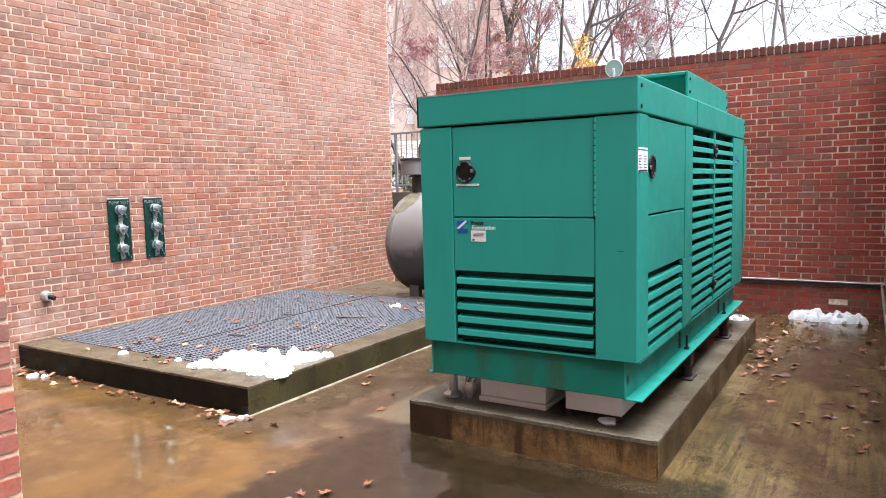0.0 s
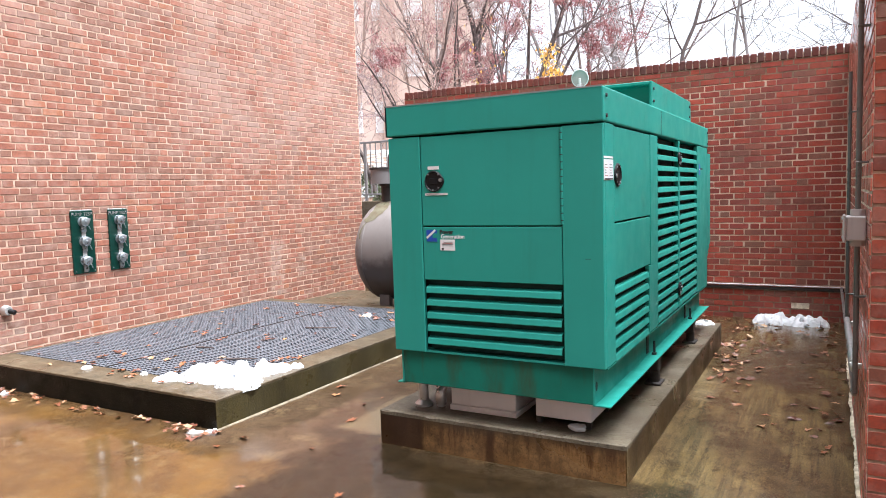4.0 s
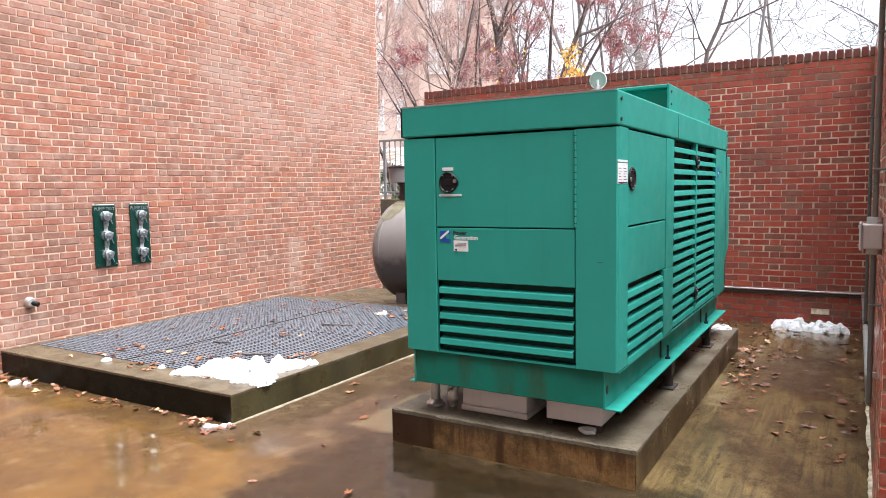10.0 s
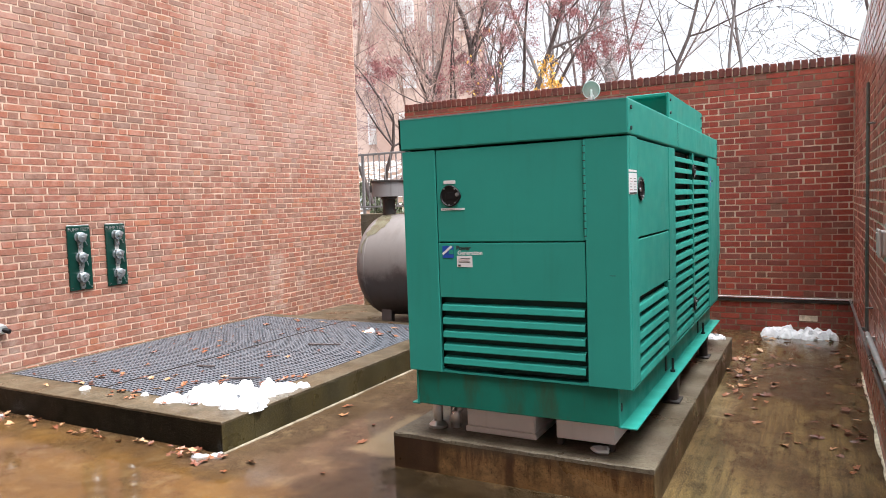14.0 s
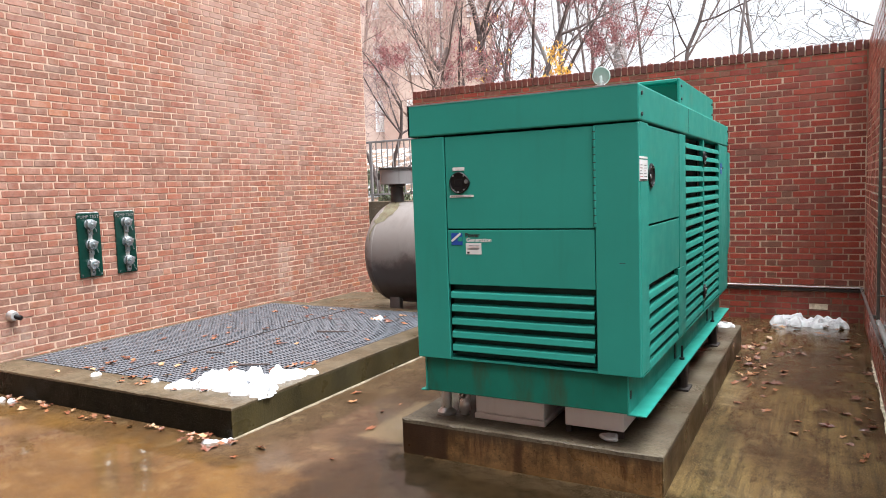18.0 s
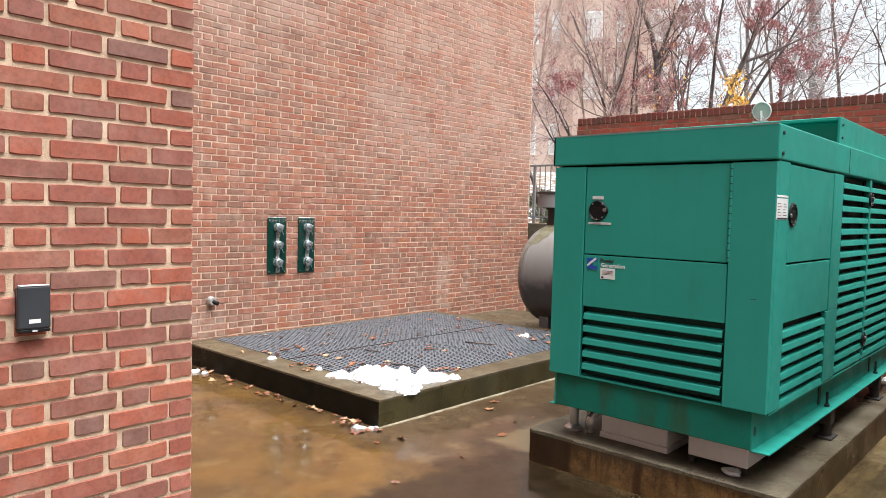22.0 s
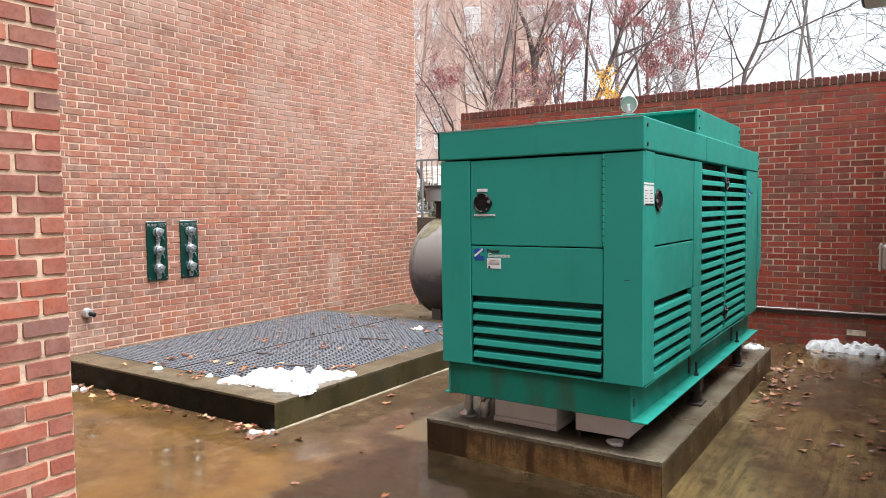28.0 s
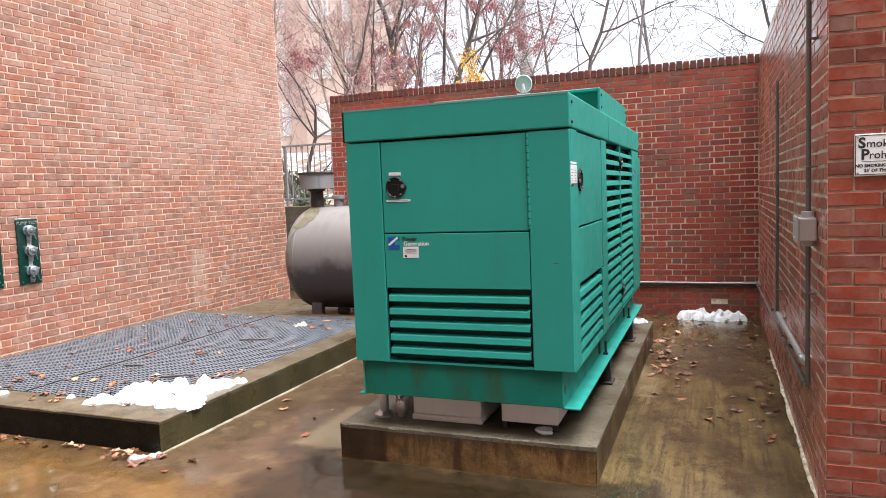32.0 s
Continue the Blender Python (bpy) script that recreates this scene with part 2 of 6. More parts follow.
def wet_floor():
    """Stained concrete under a film of rain: ochre where thin, dark and mirror-like where it stands."""
    k = Nodes("wet_concrete_floor", 0.5, 0.0, 0.1)
    big, mid, fine = k.noise(0.5, 5, 0.6, None, 0.8), k.noise(2.4, 6, 0.65), k.noise(110, 4, 0.7)
    tone = k.ramp(big, (0.32, rgb(0.047, 0.023, 0.009)), (0.48, rgb(0.079, 0.040, 0.014)), (0.64, rgb(0.118, 0.064, 0.022)))
    ochre = patch(k, -5.6, -1.75, -2.9, -0.42, 0.22, (0, 1), 0)
    tone = k.mix(k.math("MULTIPLY", ochre, 0.8), tone, k.mix(k.ramp(k.noise(1.3, 5, 0.6, None, 0.6), (0.38, 0.0), (0.62, 1.0)), rgb(0.161, 0.077, 0.013), rgb(0.076, 0.034, 0.007)))
    lane = patch(k, -2.6, -1.5, -0.5, 3.3, 0.12, (0, 1), 0)
    tone = k.mix(k.math("MULTIPLY", lane, 0.75), tone, k.mix(k.ramp(k.noise(2.1, 6, 0.7), (0.4, 0.0), (0.62, 1.0)), rgb(0.086, 0.051, 0.031), rgb(0.044, 0.024, 0.015)))
    alley = patch(k, 0.0, 2.5, -1.7, 5.2, 0.14, (0, 1), 0)
    rake = k.ramp(k.noise(22, 5, 0.7, (1, 0.045, 1)), (0.45, 0.0), (0.58, 1.0))
    worn = k.mix(k.ramp(k.noise(1.7, 5, 0.6, (1, 0.55, 1)), (0.42, 0.0), (0.58, 1.0)), rgb(0.196, 0.133, 0.049), rgb(0.075, 0.049, 0.019))
    tone = k.mix(k.math("MULTIPLY", alley, 0.92), tone, k.mix(k.math("MULTIPLY", rake, 0.7), worn, rgb(0.046, 0.031, 0.014)))
    blot = k.math("MULTIPLY", alley, k.ramp(k.noise(4.5, 6, 0.72, (1, 0.4, 1)), (0.47, 0.0), (0.57, 0.8)))
    tone = k.mix(blot, tone, rgb(0.040, 0.023, 0.008))
    damp = patch(k, 0.3, 0.9, 2.3, 3.6, 0.12, (0, 1), 0)
    tone = k.mix(k.math("MULTIPLY", damp, 0.72), tone, rgb(0.050, 0.034, 0.021))
    pale = patch(k, 0.1, 0.28, 1.7, 2.6, 0.04, (0, 1), 6)
    tone = k.mix(k.math("MULTIPLY", pale, 0.6), tone, rgb(0.30, 0.23, 0.13))
    tone = k.mix(k.ramp(mid, (0.44, 0.0), (0.66, 0.6)), tone, k.mix(0.55, tone, rgb(0.04, 0.024, 0.012)))
    tone = k.mix(k.ramp(k.noise(6, 6, 0.75), (0.52, 0.0), (0.66, 0.5)), tone, k.mix(0.5, tone, rgb(0.30, 0.21, 0.10)))
    tone = k.mix(k.ramp(k.noise(17, 6, 0.75), (0.5, 0.0), (0.68, 0.45)), tone, k.mix(0.55, tone, rgb(0.03, 0.018, 0.009)))
    pool = patch(k, -1.75, 0.42, -1.15, 0.10, 0.13, (0, 1), 0)
    seep = patch(k, -1.95, -1.4, -0.05, 0.3, 0.06, (0, 1), 4)
    tone = k.mix(k.math("MULTIPLY", seep, 0.85), tone, rgb(0.020, 0.014, 0.009))
    dry = patch(k, -1.85, -1.42, 0.16, 0.95, 0.04, (0, 1), 0)
    tone = k.mix(k.math("MULTIPLY", dry, 0.75), tone, rgb(0.215, 0.155, 0.085))
    grit = k.ramp(k.noise(120, 4, 0.7), (0.54, 0.0), (0.63, 1.0))
    tone = k.mix(k.ramp(fine, (0.48, 0.0), (0.58, 0.75)), tone, k.mix(0.62, tone, rgb(0.015, 0.010, 0.006)))
    tone = k.mix(k.math("MULTIPLY", grit, 0.24), tone, rgb(0.38, 0.31, 0.21))
    foot = k.math("MAXIMUM", patch(k, -1.15, 0.35, -0.13, 0.1, 0.03, (0, 1), 0), k.math("MULTIPLY", patch(k, 0.05, 0.2, -0.3, 2.6, 0.03, (0, 1), 0), 0.5))
    tone = k.mix(k.math("MULTIPLY", k.math("MULTIPLY", grit, foot), 0.6), tone, rgb(0.38, 0.29, 0.165))
    murk = k.mix(k.ramp(k.noise(5, 6, 0.7), (0.4, 0.0), (0.65, 1.0)), rgb(0.007, 0.005, 0.002), rgb(0.019, 0.012, 0.005))
    tone = k.mix(k.math("MULTIPLY", pool, k.math("SUBTRACT", 0.94, k.math("MULTIPLY", k.math("MULTIPLY", grit, foot), 0.6))), tone, murk)
    thin = k.ramp(k.noise(0.8, 5, 0.6, None, 0.6), (0.40, 0.0), (0.58, 1.0))
    sheet = k.math("MULTIPLY", alley, k.ramp(k.noise(7, 5, 0.65, (1, 0.14, 1)), (0.46, 0.0), (0.60, 0.95)))
    film = k.math("MULTIPLY", ochre, k.ramp(k.noise(0.9, 4, 0.6), (0.34, 0.35), (0.52, 1.0)))
    water = k.math("MAXIMUM", k.math("MAXIMUM", film, k.math("MULTIPLY", thin, k.math("SUBTRACT", 1.0, k.math("MULTIPLY", alley, 0.7)))), k.math("MAXIMUM", k.math("MAXIMUM", pool, sheet), k.math("MULTIPLY", seep, 0.9)))
    tone = k.mix(k.math("MULTIPLY", water, 0.25), tone, k.mix(0.5, tone, rgb(0.02, 0.012, 0.005)))
    k.color(tone)
    k.rough(k.ramp(k.noise(0.9, 6, 0.65), (0.40, 0.35), (0.66, 0.65)))
    k.b.inputs["Coat Weight"].default_value = 1.0
    front = patch(k, 0.1, 1.3, -1.9, 0.25, 0.14, (0, 1), 0)
    gloss = k.t.nodes.new("ShaderNodeMapRange")
    gloss.inputs["To Min"].default_value, gloss.inputs["To Max"].default_value = 1.42, 1.72
    k.link(k.math("MAXIMUM", k.math("MULTIPLY", k.math("MAXIMUM", pool, ochre), 0.28), front), gloss.inputs["Value"])
    k.link(gloss.outputs[0], k.b.inputs["Coat IOR"])
    k.link(k.mix(water, k.ramp(k.noise(9, 5, 0.7), (0.40, 0.03), (0.70, 0.11)), rgb(0.012, 0.012, 0.012)), k.b.inputs["Coat Roughness"])
    ripple = k.t.nodes.new("ShaderNodeBump")
    ripple.inputs["Strength"].default_value, ripple.inputs["Distance"].default_value = 0.15, 0.01
    k.link(k.mix(k.math("MULTIPLY", water, k.math("SUBTRACT", 0.97, k.math("MULTIPLY", front, 0.3))), k.noise(70, 5, 0.8), k.noise(7, 2, 0.4)), ripple.inputs["Height"])
    k.link(ripple.outputs[0], k.b.inputs["Coat Normal"])
    return k.bump(k.mix(0.6, fine, mid), 0.35, 0.005).m


def cast_concrete(name, light, dark, rust, run=7, spec=0.3):
    """Cast concrete with damp streaks running down its faces."""
    k = Nodes(name, 0.6, 0.0, spec)
    tone = k.mix(k.ramp(k.noise(1.6, 6, 0.65), (0.35, 0.0), (0.65, 1.0)), light, dark)
    streak = k.ramp(k.noise(run, 6, 0.65, (1, 1, 0.12)), (0.45, 0.0), (0.66, 0.8))
    tone = k.mix(streak, tone, rust)
    tone = k.mix(k.ramp(k.noise(60, 4), (0.5, 0.0), (0.66, 0.7)), tone, k.mix(0.7, tone, rgb(0.02, 0.016, 0.012)))
    tone = k.mix(k.ramp(k.noise(150, 3), (0.56, 0.0), (0.7, 0.4)), tone, k.mix(0.25, tone, rgb(0.5, 0.45, 0.38)))
    k.color(tone)
    k.rough(k.ramp(k.noise(3, 4), (0.35, 0.25), (0.7, 0.75)))
    return k.bump(k.noise(75, 6), 0.5, 0.006).m


FLOOR = wet_floor()
KERB = cast_concrete("mossy_concrete", rgb(0.108, 0.080, 0.048), rgb(0.066, 0.047, 0.027), rgb(0.040, 0.029, 0.014))
# the same mossy concrete, darkened in colour for the half-lit east faces
KERB_MID = cast_concrete("half_shaded_mossy_concrete", rgb(0.065, 0.051, 0.019), rgb(0.041, 0.031, 0.011), rgb(0.022, 0.018, 0.007), 4)


def stained_plinth():
    """Cast concrete with rust bleeding down from its edge and a damp, dark end."""
    k = Nodes("stained_concrete", 0.6, 0.0, 0.3)
    z = k.split()[2]
    tone = k.mix(k.ramp(k.noise(4, 6, 0.65, (1, 1, 2.5)), (0.35, 0.0), (0.65, 1.0)), rgb(0.202, 0.114, 0.046), rgb(0.128, 0.065, 0.024))
    run = k.math("ADD", k.noise(16, 6, 0.7, (1, 1, 0.16)), k.math("MULTIPLY", z, 1.1))
    tone = k.mix(k.ramp(run, (0.60, 0.0), (0.76, 0.85)), tone, rgb(0.046, 0.018, 0.007))
    tone = k.mix(k.ramp(k.noise(3.4, 4, 0.6, (1, 1, 0.08)), (0.60, 0.0), (0.66, 0.8)), tone, rgb(0.036, 0.014, 0.006))
    tone = k.mix(k.ramp(k.noise(7, 6, 0.75), (0.46, 0.0), (0.62, 0.7)), tone, rgb(0.046, 0.024, 0.010))
    tone = k.mix(k.ramp(k.math("ADD", z, k.math("MULTIPLY", k.noise(9, 4, 0.7), 0.06)), (0.17, 0.0), (0.215, 0.75)), tone, rgb(0.040, 0.026, 0.014))
    tone = k.mix(k.ramp(k.noise(90, 4, 0.7), (0.58, 0.0), (0.66, 0.6)), tone, rgb(0.019, 0.010, 0.005))
    tone = k.mix(k.math("MULTIPLY", patch(k, -1.6, -1.12, -0.1, 0.4, 0.02, (0, 2), 0), 0.9), tone, k.mix(k.ramp(k.noise(9, 5, 0.7, (1, 1, 0.2)), (0.4, 0.0), (0.7, 0.6)), rgb(0.022, 0.010, 0.005), rgb(0.046, 0.020, 0.009)))
    moss = k.mix(k.ramp(k.noise(5, 6, 0.7, (1, 1, 0.4)), (0.38, 0.0), (0.62, 1.0)), rgb(0.098, 0.062, 0.026), rgb(0.042, 0.025, 0.010))
    tone = k.mix(patch(k, 0.085, 0.3, -0.3, 4.0, 0.003, (0, 1), 0), tone, k.mix(k.ramp(k.noise(60, 4, 0.7), (0.5, 0.0), (0.62, 0.7)), moss, rgb(0.022, 0.013, 0.006)))
    k.color(tone)
    k.rough(k.ramp(k.noise(3, 4), (0.35, 0.22), (0.7, 0.6)))
    return k.bump(k.noise(60, 5), 0.25, 0.006).m


PLINTH = stained_plinth()
PLINTH_TOP = cast_concrete("wet_grey_concrete", rgb(0.144, 0.121, 0.085), rgb(0.086, 0.068, 0.045), rgb(0.058, 0.039, 0.023), 3.2)
# wet mossy concrete again, with the south face's shade put into its colour
KERB_DARK = cast_concrete("shaded_mossy_concrete", rgb(0.009, 0.007, 0.003), rgb(0.005, 0.004, 0.002), rgb(0.003, 0.002, 0.001), 7, 0.06)
PLAIN_WALL = cast_concrete("plain_plaster", rgb(0.33, 0.26, 0.22), rgb(0.27, 0.2, 0.17), rgb(0.24, 0.18, 0.15))


def painted(name, base, rough, dirt, amount=0.35, spec=0.5):
    """Gloss paint on sheet metal with faint runs, chalking and dirt."""
    k = Nodes(name, rough, 0.0, spec)
    tone = k.mix(k.ramp(k.noise(1.8, 6, 0.65), (0.35, 0.0), (0.70, 0.55)), base, tuple(c * 0.82 for c in base[:3]) + (1,))
    tone = k.mix(k.ramp(k.noise(14, 5, 0.6, (1, 1, 0.1)), (0.55, 0.0), (0.8, amount)), tone, dirt)
    k.color(tone)
    k.rough(k.ramp(k.noise(5, 4), (0.3, rough * 0.75), (0.7, min(1, rough * 1.35))))
    return k.bump(k.noise(260, 2), 0.015, 0.001).m


TEAL = painted("green_paint", rgb(0.021, 0.232, 0.188), 0.46, rgb(0.017, 0.145, 0.111), 0.30, 0.3)


def stained_paint():
    """Green paint with brown dirt bleeding down in blotches."""
    k = Nodes("stained_green_paint", 0.5, 0.0, 0.22)
    tone = k.mix(k.ramp(k.noise(3, 5, 0.6), (0.35, 0.0), (0.7, 0.6)), rgb(0.009, 0.140, 0.100), rgb(0.007, 0.085, 0.058))
    tone = k.mix(k.ramp(k.noise(6, 5, 0.65, (1, 1, 0.3)), (0.50, 0.0), (0.70, 0.8)), tone, rgb(0.034, 0.046, 0.020))
    tone = k.mix(k.ramp(k.noise(22, 5, 0.65, (1, 1, 0.15)), (0.6, 0.0), (0.8, 0.5)), tone, rgb(0.05, 0.05, 0.02))
    k.color(tone)
    return k.bump(k.noise(200, 2), 0.1, 0.001).m


TEAL_STAINED = stained_paint()
# green darkened so that its colour holds the shade of the louvre gaps
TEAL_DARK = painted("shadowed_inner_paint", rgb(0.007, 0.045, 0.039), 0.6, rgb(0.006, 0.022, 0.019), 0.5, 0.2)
GREY_PAINT = painted("grey_paint", rgb(0.20, 0.185, 0.185), 0.5, rgb(0.07, 0.058, 0.052), 0.75)
GREY_BOX = painted("grey_enclosure", rgb(0.66, 0.62, 0.62), 0.5, rgb(0.38, 0.34, 0.32), 0.3)
BOX_PALE = painted("pale_enclosure", rgb(0.84, 0.80, 0.80), 0.45, rgb(0.55, 0.50, 0.48), 0.25)
SIGN_WHITE = painted("sign_enamel", rgb(0.78, 0.78, 0.79), 0.35, rgb(0.62, 0.61, 0.60), 0.2)
CAST_BOX = painted("cast_box_paint", rgb(0.46, 0.43, 0.42), 0.5, rgb(0.2, 0.17, 0.155), 0.4)
CONDUIT = painted("dull_conduit", rgb(0.125, 0.115, 0.110), 0.30, rgb(0.065, 0.052, 0.045), 0.6)
BLACK = painted("black_plastic", rgb(0.006, 0.006, 0.007), 0.45, rgb(0.012, 0.012, 0.012), 0.2, 0.25)
CHARCOAL = painted("charcoal_plastic", rgb(0.022, 0.025, 0.032), 0.5, rgb(0.05, 0.05, 0.055), 0.2)
DARK = painted("shade_black", rgb(0.008, 0.013, 0.012), 0.8, rgb(0.015, 0.018, 0.016), 0.3)
IRON = painted("rusty_black_iron", rgb(0.03, 0.024, 0.022), 0.6, rgb(0.09, 0.035, 0.018), 0.7)
PLATE_GREEN = painted("dark_green_enamel", rgb(0.005, 0.033, 0.025), 0.16, rgb(0.006, 0.018, 0.015), 0.3)
WHITE = painted("white_label", rgb(0.62, 0.62, 0.63), 0.5, rgb(0.5, 0.48, 0.47), 0.25)
INK = painted("black_ink", rgb(0.012, 0.012, 0.014), 0.5, rgb(0.02, 0.02, 0.02), 0.1)
RED_INK = painted("faded_red_ink", rgb(0.32, 0.10, 0.09), 0.5, rgb(0.25, 0.1, 0.1), 0.1)
BLUE = painted("blue_ink", rgb(0.01, 0.06, 0.33), 0.4, rgb(0.02, 0.06, 0.25), 0.1)


def metal(name, base, rough, dirt):
    k = Nodes(name, rough, 0.85)
    k.color(k.mix(k.ramp(k.noise(11, 5, 0.6), (0.4, 0.0), (0.75, 0.7)), base, dirt))
    k.rough(k.ramp(k.noise(20, 4), (0.3, rough * 0.7), (0.7, min(1, rough * 1.5))))
    return k.bump(k.noise(150, 3), 0.1, 0.001).m


GALV = metal("galvanised_steel", rgb(0.625, 0.625, 0.625), 0.38, rgb(0.350, 0.338, 0.325))
GRATE = painted("grating_steel", rgb(0.129, 0.138, 0.158), 0.30, rgb(0.075, 0.081, 0.094), 0.5)
CHROME = metal("dull_chrome", rgb(0.425, 0.451, 0.468), 0.28, rgb(0.221, 0.238, 0.255))
FLAP = painted("sooty_metal", rgb(0.40, 0.36, 0.34), 0.6, rgb(0.22, 0.17, 0.15), 0.6, 0.3)
STEEL = metal("stainless_steel", rgb(0.66, 0.66, 0.68), 0.28, rgb(0.4, 0.4, 0.42))


def tank_paint():
    """Grey tank coating, soot and painted shade on its underside, with rust about the welded seam."""
    k = Nodes("weathered_tank_paint", 0.42)
    tone = k.mix(k.ramp(k.noise(1.6, 5, 0.6), (0.35, 0.0), (0.7, 0.5)), rgb(0.185, 0.167, 0.160), rgb(0.141, 0.124, 0.117))
    tone = k.mix(k.ramp(k.noise(7, 5, 0.6, (1, 1, 0.12)), (0.5, 0.0), (0.75, 0.4)), tone, rgb(0.085, 0.070, 0.062))
    # lower half darkened: soot, plus the tank's own shade put into the colour
    grime_shade = patch(k, -6.0, 0.0, -0.5, 0.80, 0.10, (0, 2), 0)
    tone = k.mix(k.math("MULTIPLY", grime_shade, 0.85), tone, rgb(0.036, 0.025, 0.021))
    scale = patch(k, -4.5, -3.9, 0.62, 0.95, 0.03, (0, 2), 22)
    tone = k.mix(k.math("MULTIPLY", scale, 0.7), tone, rgb(0.037, 0.027, 0.022))
    k.color(tone)
    k.rough(k.ramp(k.noise(6, 4), (0.35, 0.3), (0.7, 0.55)))
    return k.bump(k.noise(40, 4), 0.08, 0.004).m


TANK = tank_paint()


def snow_material():
    k = Nodes("old_snow", 0.55)
    k.color(k.mix(k.ramp(k.noise(14, 5), (0.45, 0.0), (0.8, 0.5)), rgb(0.74, 0.75, 0.77), rgb(0.50, 0.52, 0.56)))
    k.b.inputs["Subsurface Weight"].default_value = 0.0
    return k.bump(k.noise(34, 5), 1.0, 0.02).m


SNOW = snow_material()


def leaf_material(name, *stops):
    k = Nodes(name, 0.45)
    rnd = k.math("FRACT", k.math("ADD", k.island, k.objrnd))
    k.color(k.mix(k.ramp(k.noise(90, 3), (0.4, 0.0), (0.7, 0.5)), k.ramp(rnd, *stops), rgb(0.07, 0.025, 0.012)))
    return k.m


DEAD_LEAF = leaf_material("fallen_leaf", (0.0, rgb(0.160, 0.045, 0.020)), (0.2, rgb(0.075, 0.022, 0.014)), (0.40, rgb(0.215, 0.062, 0.022)), (0.60, rgb(0.250, 0.092, 0.034)), (0.74, rgb(0.130, 0.042, 0.020)), (0.88, rgb(0.360, 0.165, 0.070)), (1.0, rgb(0.450, 0.290, 0.160)))
RED_LEAF = leaf_material("red_leaf", (0.0, rgb(0.30, 0.085, 0.095)), (0.5, rgb(0.40, 0.17, 0.17)), (1.0, rgb(0.24, 0.075, 0.085)))
TAN_LEAF = leaf_material("dry_tan_leaf", (0.0, rgb(0.50, 0.28, 0.23)), (0.5, rgb(0.58, 0.36, 0.29)), (1.0, rgb(0.44, 0.2, 0.18)))
GOLD_LEAF = leaf_material("yellow_leaf", (0.0, rgb(0.74, 0.44, 0.05)), (0.5, rgb(0.68, 0.34, 0.05)), (1.0, rgb(0.78, 0.52, 0.10)))
GREEN_LEAF = leaf_material("shrub_leaf", (0.0, rgb(0.05, 0.075, 0.035)), (0.5, rgb(0.09, 0.12, 0.06)), (1.0, rgb(0.12, 0.14, 0.09)))


def bark(name, a, b):
    k = Nodes(name, 0.85)
    k.color(k.mix(k.ramp(k.noise(14, 5, 0.6, (1, 1, 0.25)), (0.35, 0.0), (0.7, 1.0)), a, b))
    return k.bump(k.noise(30, 5, 0.6, (1, 1, 0.2)), 0.6, 0.02).m


BARK_DARK = bark("dark_bark", rgb(0.055, 0.040, 0.037), rgb(0.120, 0.090, 0.083))
BARK_MID = bark("brown_bark", rgb(0.10, 0.072, 0.064), rgb(0.19, 0.14, 0.125))
BARK_GREY = bark("grey_bark", rgb(0.13, 0.115, 0.112), rgb(0.22, 0.20, 0.195))
BARK_TAN = bark("tan_bark", rgb(0.26, 0.18, 0.15), rgb(0.42, 0.31, 0.265))


# ---- building helpers ----
def box(bm, x0, x1, y0, y1, z0, z1, bevel=0.0, seg=1):
    made = bmesh.ops.create_cube(bm, size=1, matrix=Matrix.Translation(((x0 + x1) / 2, (y0 + y1) / 2, (z0 + z1) / 2)) @ Matrix.Diagonal((x1 - x0, y1 - y0, z1 - z0, 1)))
    if bevel:
        edges = list({e for v in made["verts"] for e in v.link_edges})
        bmesh.ops.bevel(bm, geom=edges, offset=bevel, segments=seg, profile=0.5, affect="EDGES")
    return bm


def B(x0, x1, y0, y1, z0, z1, bevel=0.0, seg=1):
    return box(bmesh.new(), x0, x1, y0, y1, z0, z1, bevel, seg)


def rod(bm, a, b, r, sides=12, r2=None, caps=True):
    """A cylinder or cone from a to b."""
    a, b = Vector(a), Vector(b)
    turn = (b - a).to_track_quat("Z", "Y").to_matrix().to_4x4()
    bmesh.ops.create_cone(bm, cap_ends=caps, segments=sides, radius1=r, radius2=r if r2 is None else r2, depth=(b - a).length, matrix=Matrix.Translation((a + b) / 2) @ turn)
    return bm


def R(a, b, r, sides=12, r2=None):
    return rod(bmesh.new(), a, b, r, sides, r2)


def lathe(profile, centre, axis="z", sides=28):
    """A turned shape from (radius, along) pairs."""
    bm, rings = bmesh.new(), []
    for r, h in profile:
        ring = []
        for i in range(sides):
            c, s = math.cos(2 * math.pi * i / sides) * r, math.sin(2 * math.pi * i / sides) * r
            p = {"z": (c, s, h), "x": (h, c, s), "y": (s, h, c)}[axis]
            ring.append(bm.verts.new(Vector(p) + Vector(centre)))
        rings.append(ring)
    for a, b in zip(rings, rings[1:]):
        for i in range(sides):
            bm.faces.new((a[i], a[(i + 1) % sides], b[(i + 1) % sides], b[i]))
    bm.faces.new(rings[0][::-1])
    bm.faces.new(rings[-1])
    bmesh.ops.recalc_face_normals(bm, faces=bm.faces)
    return bm


